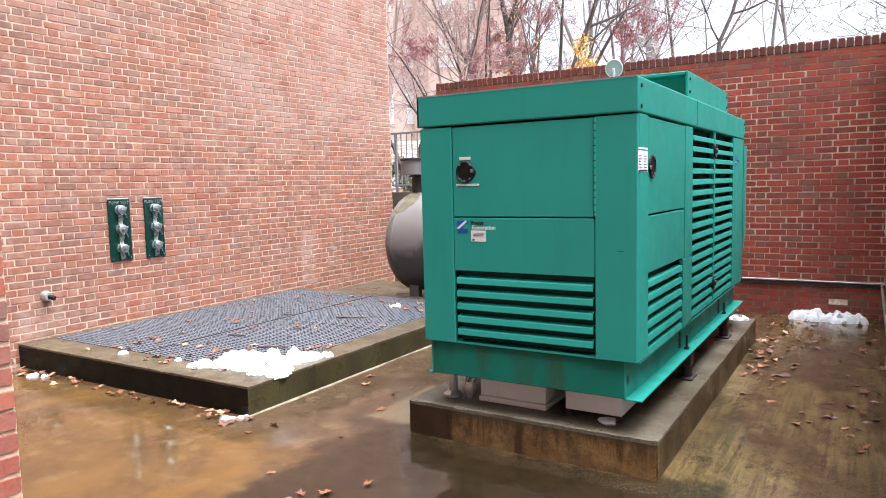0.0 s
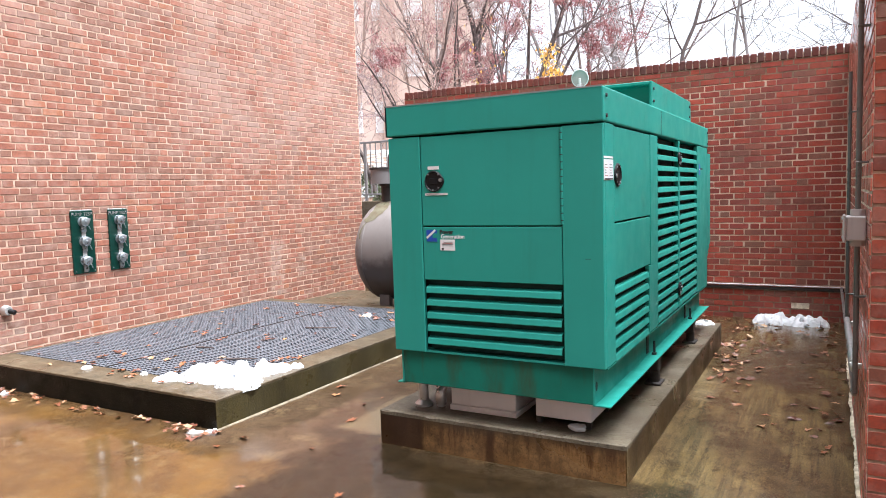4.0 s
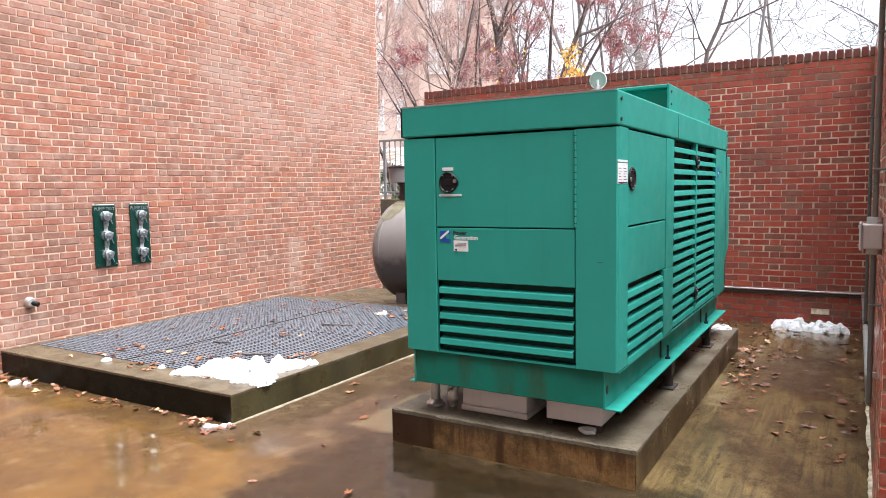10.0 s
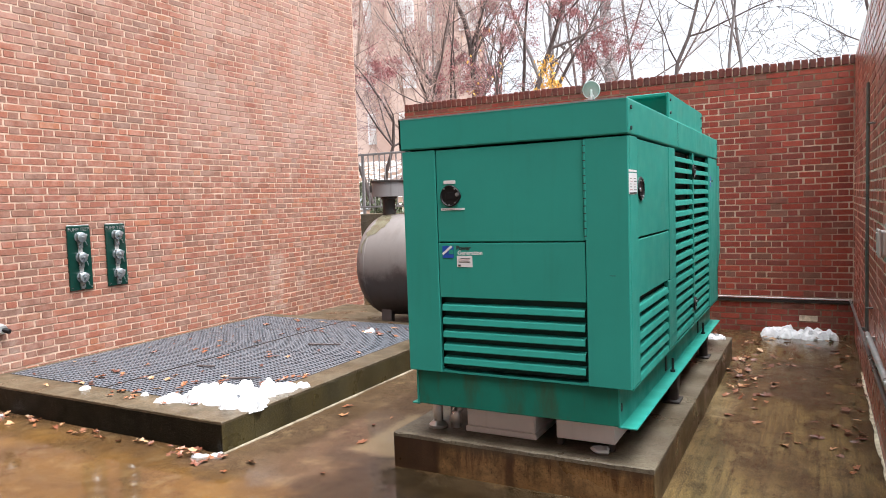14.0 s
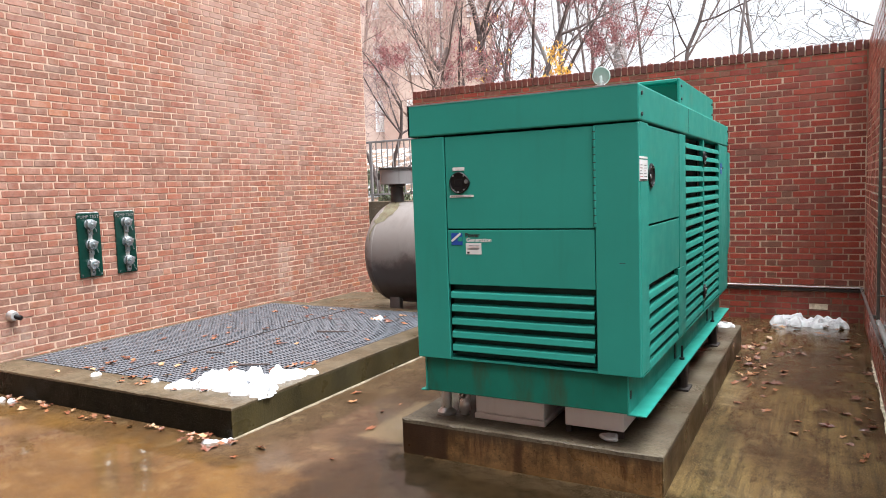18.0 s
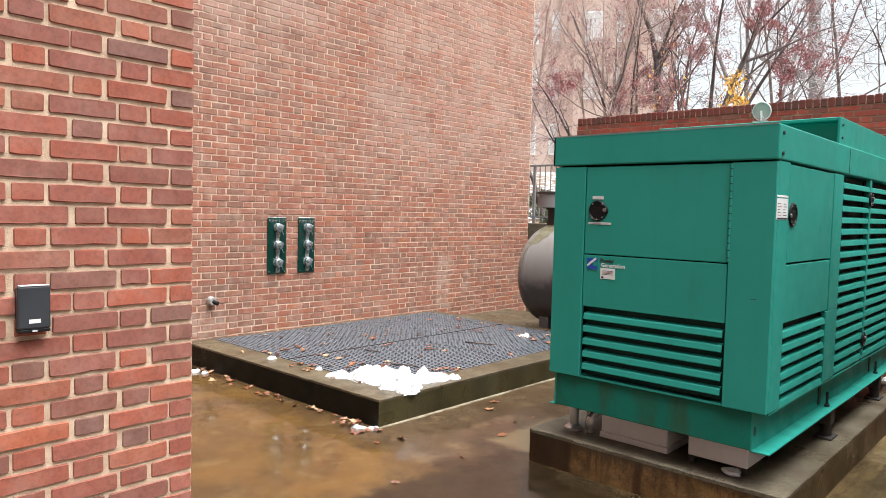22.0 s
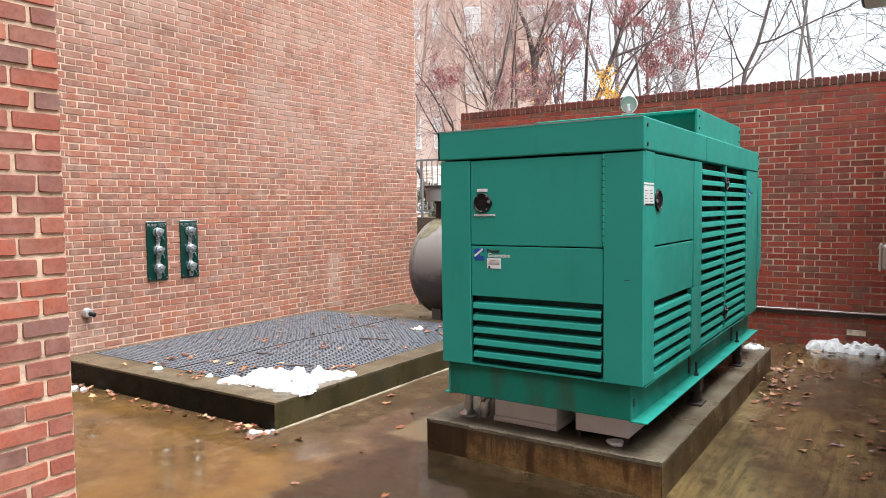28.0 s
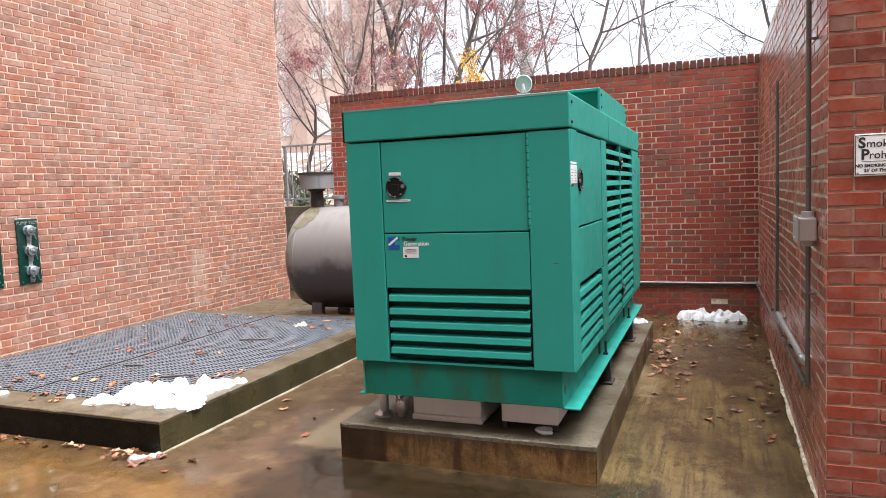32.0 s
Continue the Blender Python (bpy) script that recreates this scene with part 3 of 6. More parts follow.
def rough_slab(x0, x1, y0, y1, z0, z1, wear, step=0.035):
    """A slab with a chipped, uneven arris round its top."""
    rng, ring = random.Random(7), []
    nx, ny = max(2, int((x1 - x0) / step)), max(2, int((y1 - y0) / step))
    ring += [(x0 + (x1 - x0) * i / nx, y0, 0, 1) for i in range(nx)] + [(x1, y0 + (y1 - y0) * i / ny, -1, 0) for i in range(ny)]
    ring += [(x1 - (x1 - x0) * i / nx, y1, 0, -1) for i in range(nx)] + [(x0, y1 - (y1 - y0) * i / ny, 1, 0) for i in range(ny)]
    bm, rows = bmesh.new(), [[], [], []]
    for x, y, ix, iy in ring:
        cut = wear * (0.5 + rng.random() * (1.8 if rng.random() < 0.08 else 0.8))
        rows[0].append(bm.verts.new((x, y, z0)))
        rows[1].append(bm.verts.new((x, y, z1 - min(cut, 0.8 * (z1 - z0)))))
        rows[2].append(bm.verts.new((x + ix * cut, y + iy * cut, z1)))
    n = len(ring)
    for a, b in zip(rows, rows[1:]):
        for i in range(n):
            bm.faces.new((a[i], a[(i + 1) % n], b[(i + 1) % n], b[i]))
    bm.faces.new(rows[2])
    bm.faces.new(rows[0][::-1])
    bmesh.ops.recalc_face_normals(bm, faces=bm.faces)
    return bm


def mesh_of(name, bm, material, smooth=None):
    me = bpy.data.meshes.new(name)
    bm.to_mesh(me)
    bm.free()
    me.materials.append(material)
    if smooth is not None:
        me.shade_smooth()
        me.set_sharp_from_angle(angle=radians(smooth))
    return me


def thing(name, at, label, category, group="", kind=""):
    """An Empty at the base of a thing, to which its parts belong."""
    ob = new(name)
    ob.location = at
    ob.empty_display_size = 0.1
    return tagged(ob, label, category, group, kind)


def solid(name, bm, material, label="", category="", group="", kind="", smooth=None, at=None):
    """A thing of one mesh, given in world places; at: its base."""
    at = Vector(at or (0, 0, 0))
    bmesh.ops.translate(bm, verts=bm.verts, vec=-at)
    ob = new(name, mesh_of(name, bm, material, smooth))
    ob.location = at
    return tagged(ob, label, category, group, kind)


def part(name, bm, material, parent, label="", smooth=None):
    """One mesh under a thing or a part, given in world places."""
    root = parent.parent or parent
    bmesh.ops.translate(bm, verts=bm.verts, vec=-root.location)
    ob = new(name, mesh_of(name, bm, material, smooth))
    ob.parent = parent
    if label:
        tagged(ob, label)
    return ob


def lettering(name, words, size, m, material, parent, bold=0.0):
    """Raised words from the built-in font; m: where the words' centre lies, x along the line."""
    cu = bpy.data.curves.new(name, "FONT")
    cu.body, cu.size, cu.align_x, cu.align_y, cu.extrude, cu.offset = words, size, "CENTER", "CENTER", 0.0006, bold
    cu.resolution_u = 3
    tmp = new(name, cu)
    bpy.context.view_layer.update()
    me = bpy.data.meshes.new_from_object(tmp)
    bpy.data.objects.remove(tmp)
    me.materials.clear()
    me.materials.append(material)
    root = parent.parent or parent
    me.transform(Matrix.Translation(-root.location) @ m)
    ob = new(name, me)
    ob.parent = parent
    return ob


FACE_FRONT = Matrix.Rotation(radians(90), 4, "X")                                         # reads from -y
FACE_EAST = Matrix.Rotation(radians(90), 4, "Z") @ Matrix.Rotation(radians(90), 4, "X")    # reads from +x

# ---- plan ----
WEST, NORTH, EAST = -5.483, 5.113, 1.140        # faces of the tall wall, the back wall and the side wall
TOP = 2.86                                      # top of the yard walls under their rowlock course
NEAR_X, NEAR_Y = -1.217, -2.363                 # the corner beside the camera
PIER_Y = -0.026                                 # the pier with the sign
COURSE = 0.0677
TOP_ROWS = -0.0066 + 39 * 0.0684               # where the dark-mortared top courses begin

# ground, one sheet with a hole for the pit under the grating
PIT = (-5.42, -2.82, 0.06, 3.24)


def build_ground():
    bm = bmesh.new()
    xs, ys = (-600, PIT[0], PIT[1], 600), (-600, PIT[2], PIT[3], 600)
    v = [[bm.verts.new((x, y, 0)) for x in xs] for y in ys]
    for j in range(3):
        for i in range(3):
            if (i, j) != (1, 1):
                bm.faces.new((v[j][i], v[j][i + 1], v[j + 1][i + 1], v[j + 1][i]))
    return solid("ground", bm, FLOOR, "wet brown concrete yard floor with puddles", "ground", kind="structure")


build_ground()


# ---- brick walls ----
BRICK_JOBS = []


def masonry(name, label, size, brick, mortar, places, near):
    """A wall with its mortar body now and its bricks at the end. places: (origin, along, out, u0, u1, z0, z1, bond) for each bricked face."""
    wall = solid(name, B(*size), mortar, label, "wall", kind="structure", at=((size[0] + size[1]) / 2, (size[2] + size[3]) / 2, size[4]))
    BRICK_JOBS.append((wall, brick, places, near))
    return wall


# bonds: course height, joint, how far the bricks stand proud, how uneven, where even and odd rows begin, and the lengths that repeat
FLEMISH = dict(course=0.0671, joint=0.0104, proud=0.0027, loose=0.004, begin=(-0.278, -0.134), run=(0.2075, 0.1038))
NORTH_BOND = dict(course=0.0684, joint=0.0098, proud=0.0024, loose=0.005, begin=(0.0, -0.155), run=(0.2155, 0.1045))
NORTH_TOP_BOND = dict(NORTH_BOND, begin=(-0.155, 0.0))
QUOIN = dict(course=COURSE, joint=0.0120, proud=0.0056, loose=0.005, begin=(-0.0515, -0.2230), run=(0.2115, 0.1035))
STRETCHER = dict(course=0.0684, joint=0.0078, proud=0.0040, loose=0.0015, begin=(-0.105, 0.0), run=(0.2095, 0.2095))


def lay(places):
    """All bricks of a face, row by row, in the bond of the place."""
    out = []
    for origin, along, face, u0, u1, z0, z1, bond in places:
        course, joint, loose, run = bond["course"], bond["joint"], bond["loose"], bond["run"]
        row, z = 0, z0
        while z + course * 0.6 < z1:
            h = min(course, z1 - z) - joint
            u, n = u0 + bond["begin"][row % 2], 0
            while u < u1:
                w = run[n % 2]
                a, b = (u0 if u - u0 < 0.06 else u), min(u + w, u1)
                if u + w - u0 > 0.06 and b - a > 0.03:
                    cut = abs(b - a - w) > 1e-4
                    s = 0 if a == u0 else random.uniform(-loose, loose)
                    gap = joint * random.uniform(0.55, 1.05)
                    if z + h > 0.02:
                        out.append((origin, along, face, a + s, z + random.uniform(-0.0017, 0.0017), b - a - gap - abs(s) * 0.5, h + random.uniform(-0.002, 0.0012), cut, bond["proud"]))
                u, n = u + w, n + 1
            z, row = z + course, row + 1
    return out


def brick_shape(w, h, wear, proud):
    """A brick with rounded corners and a worn, wavy outline. Along, up, out."""
    r, d = 0.004, max(0.0034, proud + random.uniform(-0.0010, 0.0026))
    ring = [(r, 0), (w * 0.36, 0), (w * 0.66, 0), (w - r, 0), (w, r), (w, h - r), (w - r, h), (w * 0.62, h), (w * 0.33, h), (r, h), (0, h - r), (0, r)]
    tip = [random.uniform(-0.0018, 0.0018) for _ in range(3)]
    front = []
    for a, b in ring:
        e = 0.0016 + abs(random.gauss(0, wear))
        s = (a / w - 0.5, b / h - 0.5)
        front.append((a - math.copysign(min(e, abs(s[0]) * w), s[0]), b - math.copysign(min(e, abs(s[1]) * h), s[1]), d + tip[0] * s[0] + tip[1] * s[1] + random.uniform(-0.0005, 0.0005)))
    return [(a, b, -0.004) for a, b in ring] + front


BRICK_FACES = [tuple(range(12, 24))] + [(i, (i + 1) % 12, 12 + (i + 1) % 12, 12 + i) for i in range(12)]


def lay_bricks():
    for wall, material, places, near in BRICK_JOBS:
        base, single, verts, faces, shared = wall.location, 0, [], [], {}
        for origin, along, face, u, z, w, h, cut, proud in lay(places):
            o, al, f = Vector(origin), Vector(along), Vector(face)
            quads = BRICK_FACES if al.cross(Vector((0, 0, 1))).dot(f) > 0 else [q[::-1] for q in BRICK_FACES]
            corner = o + al * u + Vector((0, 0, z))
            if single < 300 and not cut and near(corner + al * w / 2):
                key = (round(w / 0.004), round(h / 0.003), tuple(along), single % 3)
                if key not in shared:
                    me = bpy.data.meshes.new("brick")
                    me.from_pydata([al * a + Vector((0, 0, b)) + f * c for a, b, c in brick_shape(w, h, 0.0017, proud)], [], quads)
                    me.materials.append(material)
                    shared[key] = me
                ob = new("brick", shared[key])
                ob.parent, ob.location = wall, corner - base + f * random.uniform(-0.0004, 0.002)
                single += 1
                continue
            k = len(verts)
            verts += [corner - base + al * a + Vector((0, 0, b)) + f * c for a, b, c in brick_shape(w, h, 0.0017, proud)]
            faces += [tuple(k + i for i in q) for q in quads]
        me = bpy.data.meshes.new("brick_courses")
        me.from_pydata(verts, [], faces)
        me.materials.append(material)
        ob = new("brick_courses", me)
        ob.parent = wall
        tagged(ob, kind="stuff")


X, Y = (1, 0, 0), (0, 1, 0)
masonry("wall_west", "tall pale brick building wall in Flemish bond", (WEST - 0.5, WEST, -3.2, 5.55, 0, 9.0), BRICK_PALE, MORTAR_PALE,
        [((WEST, 0, 0), Y, X, -2.9339, 5.55, -0.0381, 9.0, FLEMISH)], lambda p: 0.0 < p.y < 2.35 and 0.55 < p.z < 2.05)
masonry("wall_north", "wet red brick yard wall with pale mortar", (-4.345, 4.0, NORTH, NORTH + 0.3, 0, TOP), BRICK_WET, MORTAR_RED,
        [((0, NORTH, 0), X, (0, -1, 0), -4.345, EAST, -0.0066, TOP_ROWS, NORTH_BOND)],
        lambda p: 0.05 < p.x < EAST and 0.3 < p.z < 2.86 and p.y < NORTH + 0.01)
part("damp_base", B(-4.34, EAST - 0.001, NORTH - 0.0010, NORTH + 0.002, 0.002, 0.336), MORTAR_TAN, bpy.data.objects["wall_north"], "dark damp mortar under the conduit")
part("sooty_mortar", B(-4.344, EAST - 0.001, NORTH - 0.0010, NORTH + 0.002, TOP_ROWS - 0.004, TOP - 0.001), MORTAR_TAN, bpy.data.objects["wall_north"], "dark mortar of the top courses")
part("sooty_mortar", B(-4.3462, -4.3445, NORTH + 0.002, NORTH + 0.298, 0.002, TOP - 0.001), MORTAR_TAN, bpy.data.objects["wall_north"])
NORTH_WALL = bpy.data.objects["wall_north"]
BRICK_JOBS.append((NORTH_WALL, BRICK_WET, [((0, NORTH, 0), X, (0, -1, 0), -4.345, EAST, TOP_ROWS, TOP, NORTH_TOP_BOND)], lambda p: False))
BRICK_JOBS.append((NORTH_WALL, BRICK_CAP, [((-4.345, 0, 0), Y, (-1, 0, 0), NORTH, NORTH + 0.3, -0.0066, TOP, NORTH_BOND)], lambda p: False))
masonry("wall_east", "wet red brick side wall with conduits", (EAST, EAST + 0.3, PIER_Y, NORTH, 0, TOP + 0.08), BRICK_SHEEN, MORTAR_WHITE,
        [((EAST, 0, 0), Y, (-1, 0, 0), PIER_Y, NORTH, 0.0, TOP + 0.08, dict(STRETCHER, course=COURSE, begin=(0.0, -0.105), proud=0.0028, joint=0.0110))], lambda p: p.y < 1.6 and 0.3 < p.z < 2.5)
part("pier_mortar", B(EAST + 0.001, EAST + 0.299, PIER_Y - 0.0012, PIER_Y + 0.002, 0.002, TOP + 0.078), MORTAR_DARK, bpy.data.objects["wall_east"], "damp grey mortar of the pier face")
masonry("wall_pier", "red brick pier face carrying a sign", (EAST + 0.3, 4.0, PIER_Y, PIER_Y + 0.3, 0, 4.2), BRICK_RED, MORTAR_DARK,
        [((0, PIER_Y, 0), X, (0, -1, 0), EAST, 2.6, 0.0, 4.2, STRETCHER)], lambda p: p.x < 1.85 and 0.3 < p.z < 2.9)
masonry("wall_corner", "red brick wall corner with pale mortar", (NEAR_X - 0.4, NEAR_X, -6.0, NEAR_Y, 0, 4.6), BRICK_ROSE, MORTAR_CREAM,
        [((NEAR_X, NEAR_Y, 0), (0, -1, 0), X, 0.0, 3.63, -0.048, 4.6, QUOIN)], lambda p: p.y > -3.75 and 0.55 < p.z < 2.3)

# unseen plain walls added to close the place; the tall south one cuts skylight
for nm, s in (("wall_return", (WEST - 0.5, NEAR_X - 0.4, -3.6, -3.2, 0, 4.6)), ("wall_south", (NEAR_X - 0.4, 12.4, -7.4, -7.0, 0, 8.5)), ("wall_behind", (NEAR_X - 0.4, NEAR_X, -7.0, -6.0, 0, 4.6)),
              ("wall_southeast", (12.0, 12.4, -7.0, PIER_Y + 0.3, 0, 2.2)), ("wall_far_pier", (4.3, 12.0, PIER_Y, PIER_Y + 0.3, 0, 3.2)), ("wall_northeast", (4.0, 4.3, PIER_Y, NORTH + 0.3, 0, TOP))):
    solid(nm, B(*s), PLAIN_WALL, "unseen plain wall added to close the yard", "wall", kind="structure")


def rowlock():
    """The course of bricks on edge along the top of the back wall."""
    cap = thing("coping", (-1.6, NORTH + 0.15, TOP), "rowlock brick coping on the yard wall", "coping", kind="structure")
    pitch = 0.0755
    x = -4.345
    while x < EAST + 0.9:
        bm = B(x + 0.005, x + pitch - 0.008, NORTH - 0.012 + random.uniform(-0.004, 0.004), NORTH + 0.31, TOP, TOP + 0.098 + random.uniform(-0.006, 0.006), 0.006)
        part("brick", bm, BRICK_CAP, cap)
        x += pitch
    part("mortar", B(-4.34, EAST + 0.9, NORTH + 0.004, NORTH + 0.296, TOP, TOP + 0.060), MORTAR_RED, cap)


rowlock()

# ---- generator ----
GX0, GX1, GY0, GY1 = -1.275, 0.0, 0.0, 3.33
GZ0, GZB, GZT = 0.612, 1.865, 2.043
gen = thing("generator", (-0.64, 1.66, 0.21), "large green enclosed standby generator on a concrete plinth", "generator")
G = lambda name, bm, mat=TEAL, parent=None, label="", smooth=None: part(name, bm, mat, parent or gen, label, smooth)

# added black box in place of the unlit space behind the panels
G("lining", B(GX0 + 0.07, GX1 - 0.07, GY0 + 0.09, GY1 - 0.05, GZ0 + 0.01, GZB), DARK, label="black box standing for the shade inside the enclosure")
G("floor_pan", B(GX0 + 0.01, GX1 - 0.01, GY0 + 0.01, GY1 - 0.01, GZ0, GZ0 + 0.012))
roof = G("roof", B(GX0 - 0.006, GX1 + 0.004, GY0 - 0.006, GY1, GZB + 0.004, GZT, 0.008, 2))
# thin strips: black along the west edge, grey along the front edge
G("edge_trim", B(GX0 - 0.010, GX0 - 0.0065, GY0 - 0.008, GY1, GZB + 0.004, GZT + 0.002), BLACK, roof, "black edge strip")
G("gasket", B(GX0 - 0.006, GX1, GY0 - 0.008, GY0 - 0.0055, GZT - 0.004, GZT + 0.003), GREY_PAINT, roof, "thin grey line along the roof edge")
for y in (1.335,):
    G("seam", B(GX1 + 0.0035, GX1 + 0.0055, y, y + 0.005, GZB + 0.01, GZT - 0.012), DARK, roof)
for y, z in ((0.045, 1.90), (0.045, 2.0), (3.29, 1.90), (3.29, 2.0)):
    G("bolt", R((GX1 + 0.002, y, z), (GX1 + 0.011, y, z), 0.010, 8), INK, roof)

# roof scoop with an open front
SX0, SX1, SY0, SY1, SZ = -1.20, -0.03, 1.20, 2.62, 2.215
scoop = G("roof_scoop", B(SX0, SX1, SY0 + 0.10, SY1, GZT, SZ - 0.004, 0.006))
G("side_panel", B(SX1 - 0.012, SX1 + 0.004, SY0, SY1, GZT, SZ, 0.003), TEAL, scoop)
G("side_panel", B(SX0 - 0.004, SX0 + 0.012, SY0, SY1, GZT, SZ, 0.003), TEAL, scoop)
G("lip", B(SX0, SX1 - 0.014, SY0, SY0 + 0.11, SZ - 0.022, SZ - 0.001, 0.003), TEAL, scoop)
for y, z in ((SY0 + 0.05, 2.09), (SY0 + 0.05, 2.17), (SY1 - 0.06, 2.09), (SY1 - 0.06, 2.17)):
    G("bolt", R((SX1, y, z), (SX1 + 0.011, y, z), 0.009, 8), INK, scoop)

# exhaust with its rain flap standing open
ex = G("exhaust_pipe", lathe([(0.055, GZT), (0.055, 2.30), (0.048, 2.30)], (-0.70, 1.80, 0), "z", 20), STEEL, label="stainless exhaust stack", smooth=40)
stand = Matrix.Translation((-0.70, 1.83, 2.31)) @ Matrix.Rotation(radians(-80), 4, "X")


def on_flap(bm):
    bmesh.ops.transform(bm, matrix=stand, verts=bm.verts)
    return bm


G("rain_flap", on_flap(lathe([(0.062, 0.0), (0.062, 0.004), (0.026, 0.007)], (0, -0.067, 0), "z", 24)), FLAP, ex, "open sooty metal rain flap", 40)
rim = lathe([(0.062, -0.003), (0.067, -0.003), (0.069, 0.003), (0.065, 0.009), (0.062, 0.007)], (0, -0.067, 0), "z", 28)
bmesh.ops.delete(rim, geom=[f for f in rim.faces if len(f.verts) > 4], context="FACES")
G("rim", on_flap(rim), GREY_BOX, ex, smooth=40)
G("arm", on_flap(B(-0.008, 0.008, -0.070, 0.012, -0.02, 0.014, 0.004)), GREY_BOX, ex, "pale hinge arm")
G("hinge", B(-0.72, -0.68, 1.81, 1.85, 2.27, 2.335, 0.004), STEEL, ex)

# front
DX0, DX1 = -1.060, -0.222
T = 0.03
G("corner_panel", B(GX0, DX0 - 0.003, 0, T, GZ0, GZB - 0.005, 0.004))
G("corner_panel", B(DX1 + 0.003, GX1 - 0.001, 0, T, GZ0, GZB - 0.005, 0.004))
front_door = G("front_door", B(DX0 + 0.002, DX1 - 0.002, 0.002, T, 1.351, GZB - 0.008, 0.004))
G("lower_panel", B(DX0 + 0.001, DX1 - 0.001, 0.003, T, 1.041, 1.345, 0.003))
G("hinge", R((DX1 + 0.004, -0.001, 1.36), (DX1 + 0.004, -0.001, GZB - 0.012), 0.0065, 10), TEAL, front_door)
for i in range(13):
    z = 1.375 + i * 0.0375
    G("knuckle_gap", R((DX1 + 0.004, -0.001, z), (DX1 + 0.004, -0.001, z + 0.005), 0.0072, 10), DARK, front_door)


def latch(x, y, z, m, parent, r=0.062):
    """A recessed black paddle latch with screws and a lock cylinder; m turns it from facing -y."""
    at = Matrix.Translation((x, y, z)) @ m
    bm = lathe([(r, 0.0), (r, 0.006), (r * 0.92, 0.010), (r * 0.84, 0.004), (0.012, 0.003)], (0, 0, 0), "z", 26)
    for v in bm.verts:                       # drawn out to a blunt point on one side
        if v.co.x > 0:
            v.co.x *= 1.12 - 0.25 * abs(v.co.y) / r
    bmesh.ops.transform(bm, matrix=at, verts=bm.verts)
    body = G("latch", bm, BLACK, gen, "black recessed paddle latch", 40)
    for a, rr in ((50, 0.82), (130, 0.86), (-50, 0.82), (-95, 0.84), (-130, 0.86)):
        p = at @ Vector((math.cos(radians(a)) * r * rr, math.sin(radians(a)) * r * rr, 0.006))
        q = at @ Vector((math.cos(radians(a)) * r * rr, math.sin(radians(a)) * r * rr, 0.012))
        part("screw", R(p, q, 0.0045, 8), CHROME, body)
    p, q = at @ Vector((r * 0.78, 0.006, 0.003)), at @ Vector((r * 0.78, 0.006, 0.014))
    part("lock", R(p, q, 0.011, 14), CHROME, body)
    bm = B(-r * 0.45, r * 0.35, -r * 0.3, r * 0.3, 0.001, 0.006, 0.002)
    bmesh.ops.transform(bm, matrix=at, verts=bm.verts)
    part("paddle", bm, BLACK, body)
    return body


latch(-0.974, 0.002, 1.604, FACE_FRONT, front_door, 0.060)
G("sticker", B(-1.012, -0.940, -0.0005, 0.003, 1.670, 1.689), WHITE, front_door, "small white sticker")
G("sticker", B(-1.034, -0.888, -0.0005, 0.003, 1.525, 1.537), WHITE, front_door, "narrow white sticker")
for i in range(9):
    G("print", B(-1.024 + i * 0.014, -1.016 + i * 0.014, -0.0008, 0.001, 1.529, 1.533), GREY_PAINT, front_door)
for i in range(4):
    G("print", B(-1.012 + i * 0.017, -1.0 + i * 0.017, -0.0012, 0.001, 1.676, 1.683), GREY_BOX, front_door)


def grille(x0, x1, z0, z1, first, pitch, n, to_world, name="grille", lining=None, depth=0.05):
    """Louvre blades across an opening, each with a rolled top edge and open gaps between; to_world maps (across, inward, up)."""
    # dark backing sheet paints the shade seen between the blades
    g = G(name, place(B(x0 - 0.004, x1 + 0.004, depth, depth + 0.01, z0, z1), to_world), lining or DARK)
    for i in range(n):
        b, h = first + i * pitch, pitch * 0.50
        bm = bmesh.new()
        prof = [(0.002, b), (0.0, b + 0.004), (0.0045, b + h - 0.006), (0.0075, b + h - 0.001), (0.013, b + h), (0.034, b + h + pitch * 0.10), (0.034, b + h + pitch * 0.06), (0.012, b + h - 0.005), (0.0065, b + 0.004)]
        ends = [[bm.verts.new((x, y, z)) for y, z in prof] for x in (x0, x1)]
        for k in range(len(prof)):
            bm.faces.new((ends[0][k], ends[0][(k + 1) % len(prof)], ends[1][(k + 1) % len(prof)], ends[1][k]))
        bm.faces.new(ends[0][::-1])
        bm.faces.new(ends[1])
        bmesh.ops.recalc_face_normals(bm, faces=bm.faces)
        G("slat", place(bm, to_world), TEAL, g)
    return g


def place(bm, m):
    bmesh.ops.transform(bm, matrix=m, verts=bm.verts)
    if m.determinant() < 0:
        bmesh.ops.reverse_faces(bm, faces=bm.faces)
    return bm


FRONT = Matrix.Identity(4)
SIDE = Matrix(((0, -1, 0, 0), (1, 0, 0, 0), (0, 0, 1, 0), (0, 0, 0, 1)))     # across -> y, inward -> -x
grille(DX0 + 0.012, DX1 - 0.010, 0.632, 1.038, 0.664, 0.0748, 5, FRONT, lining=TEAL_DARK)

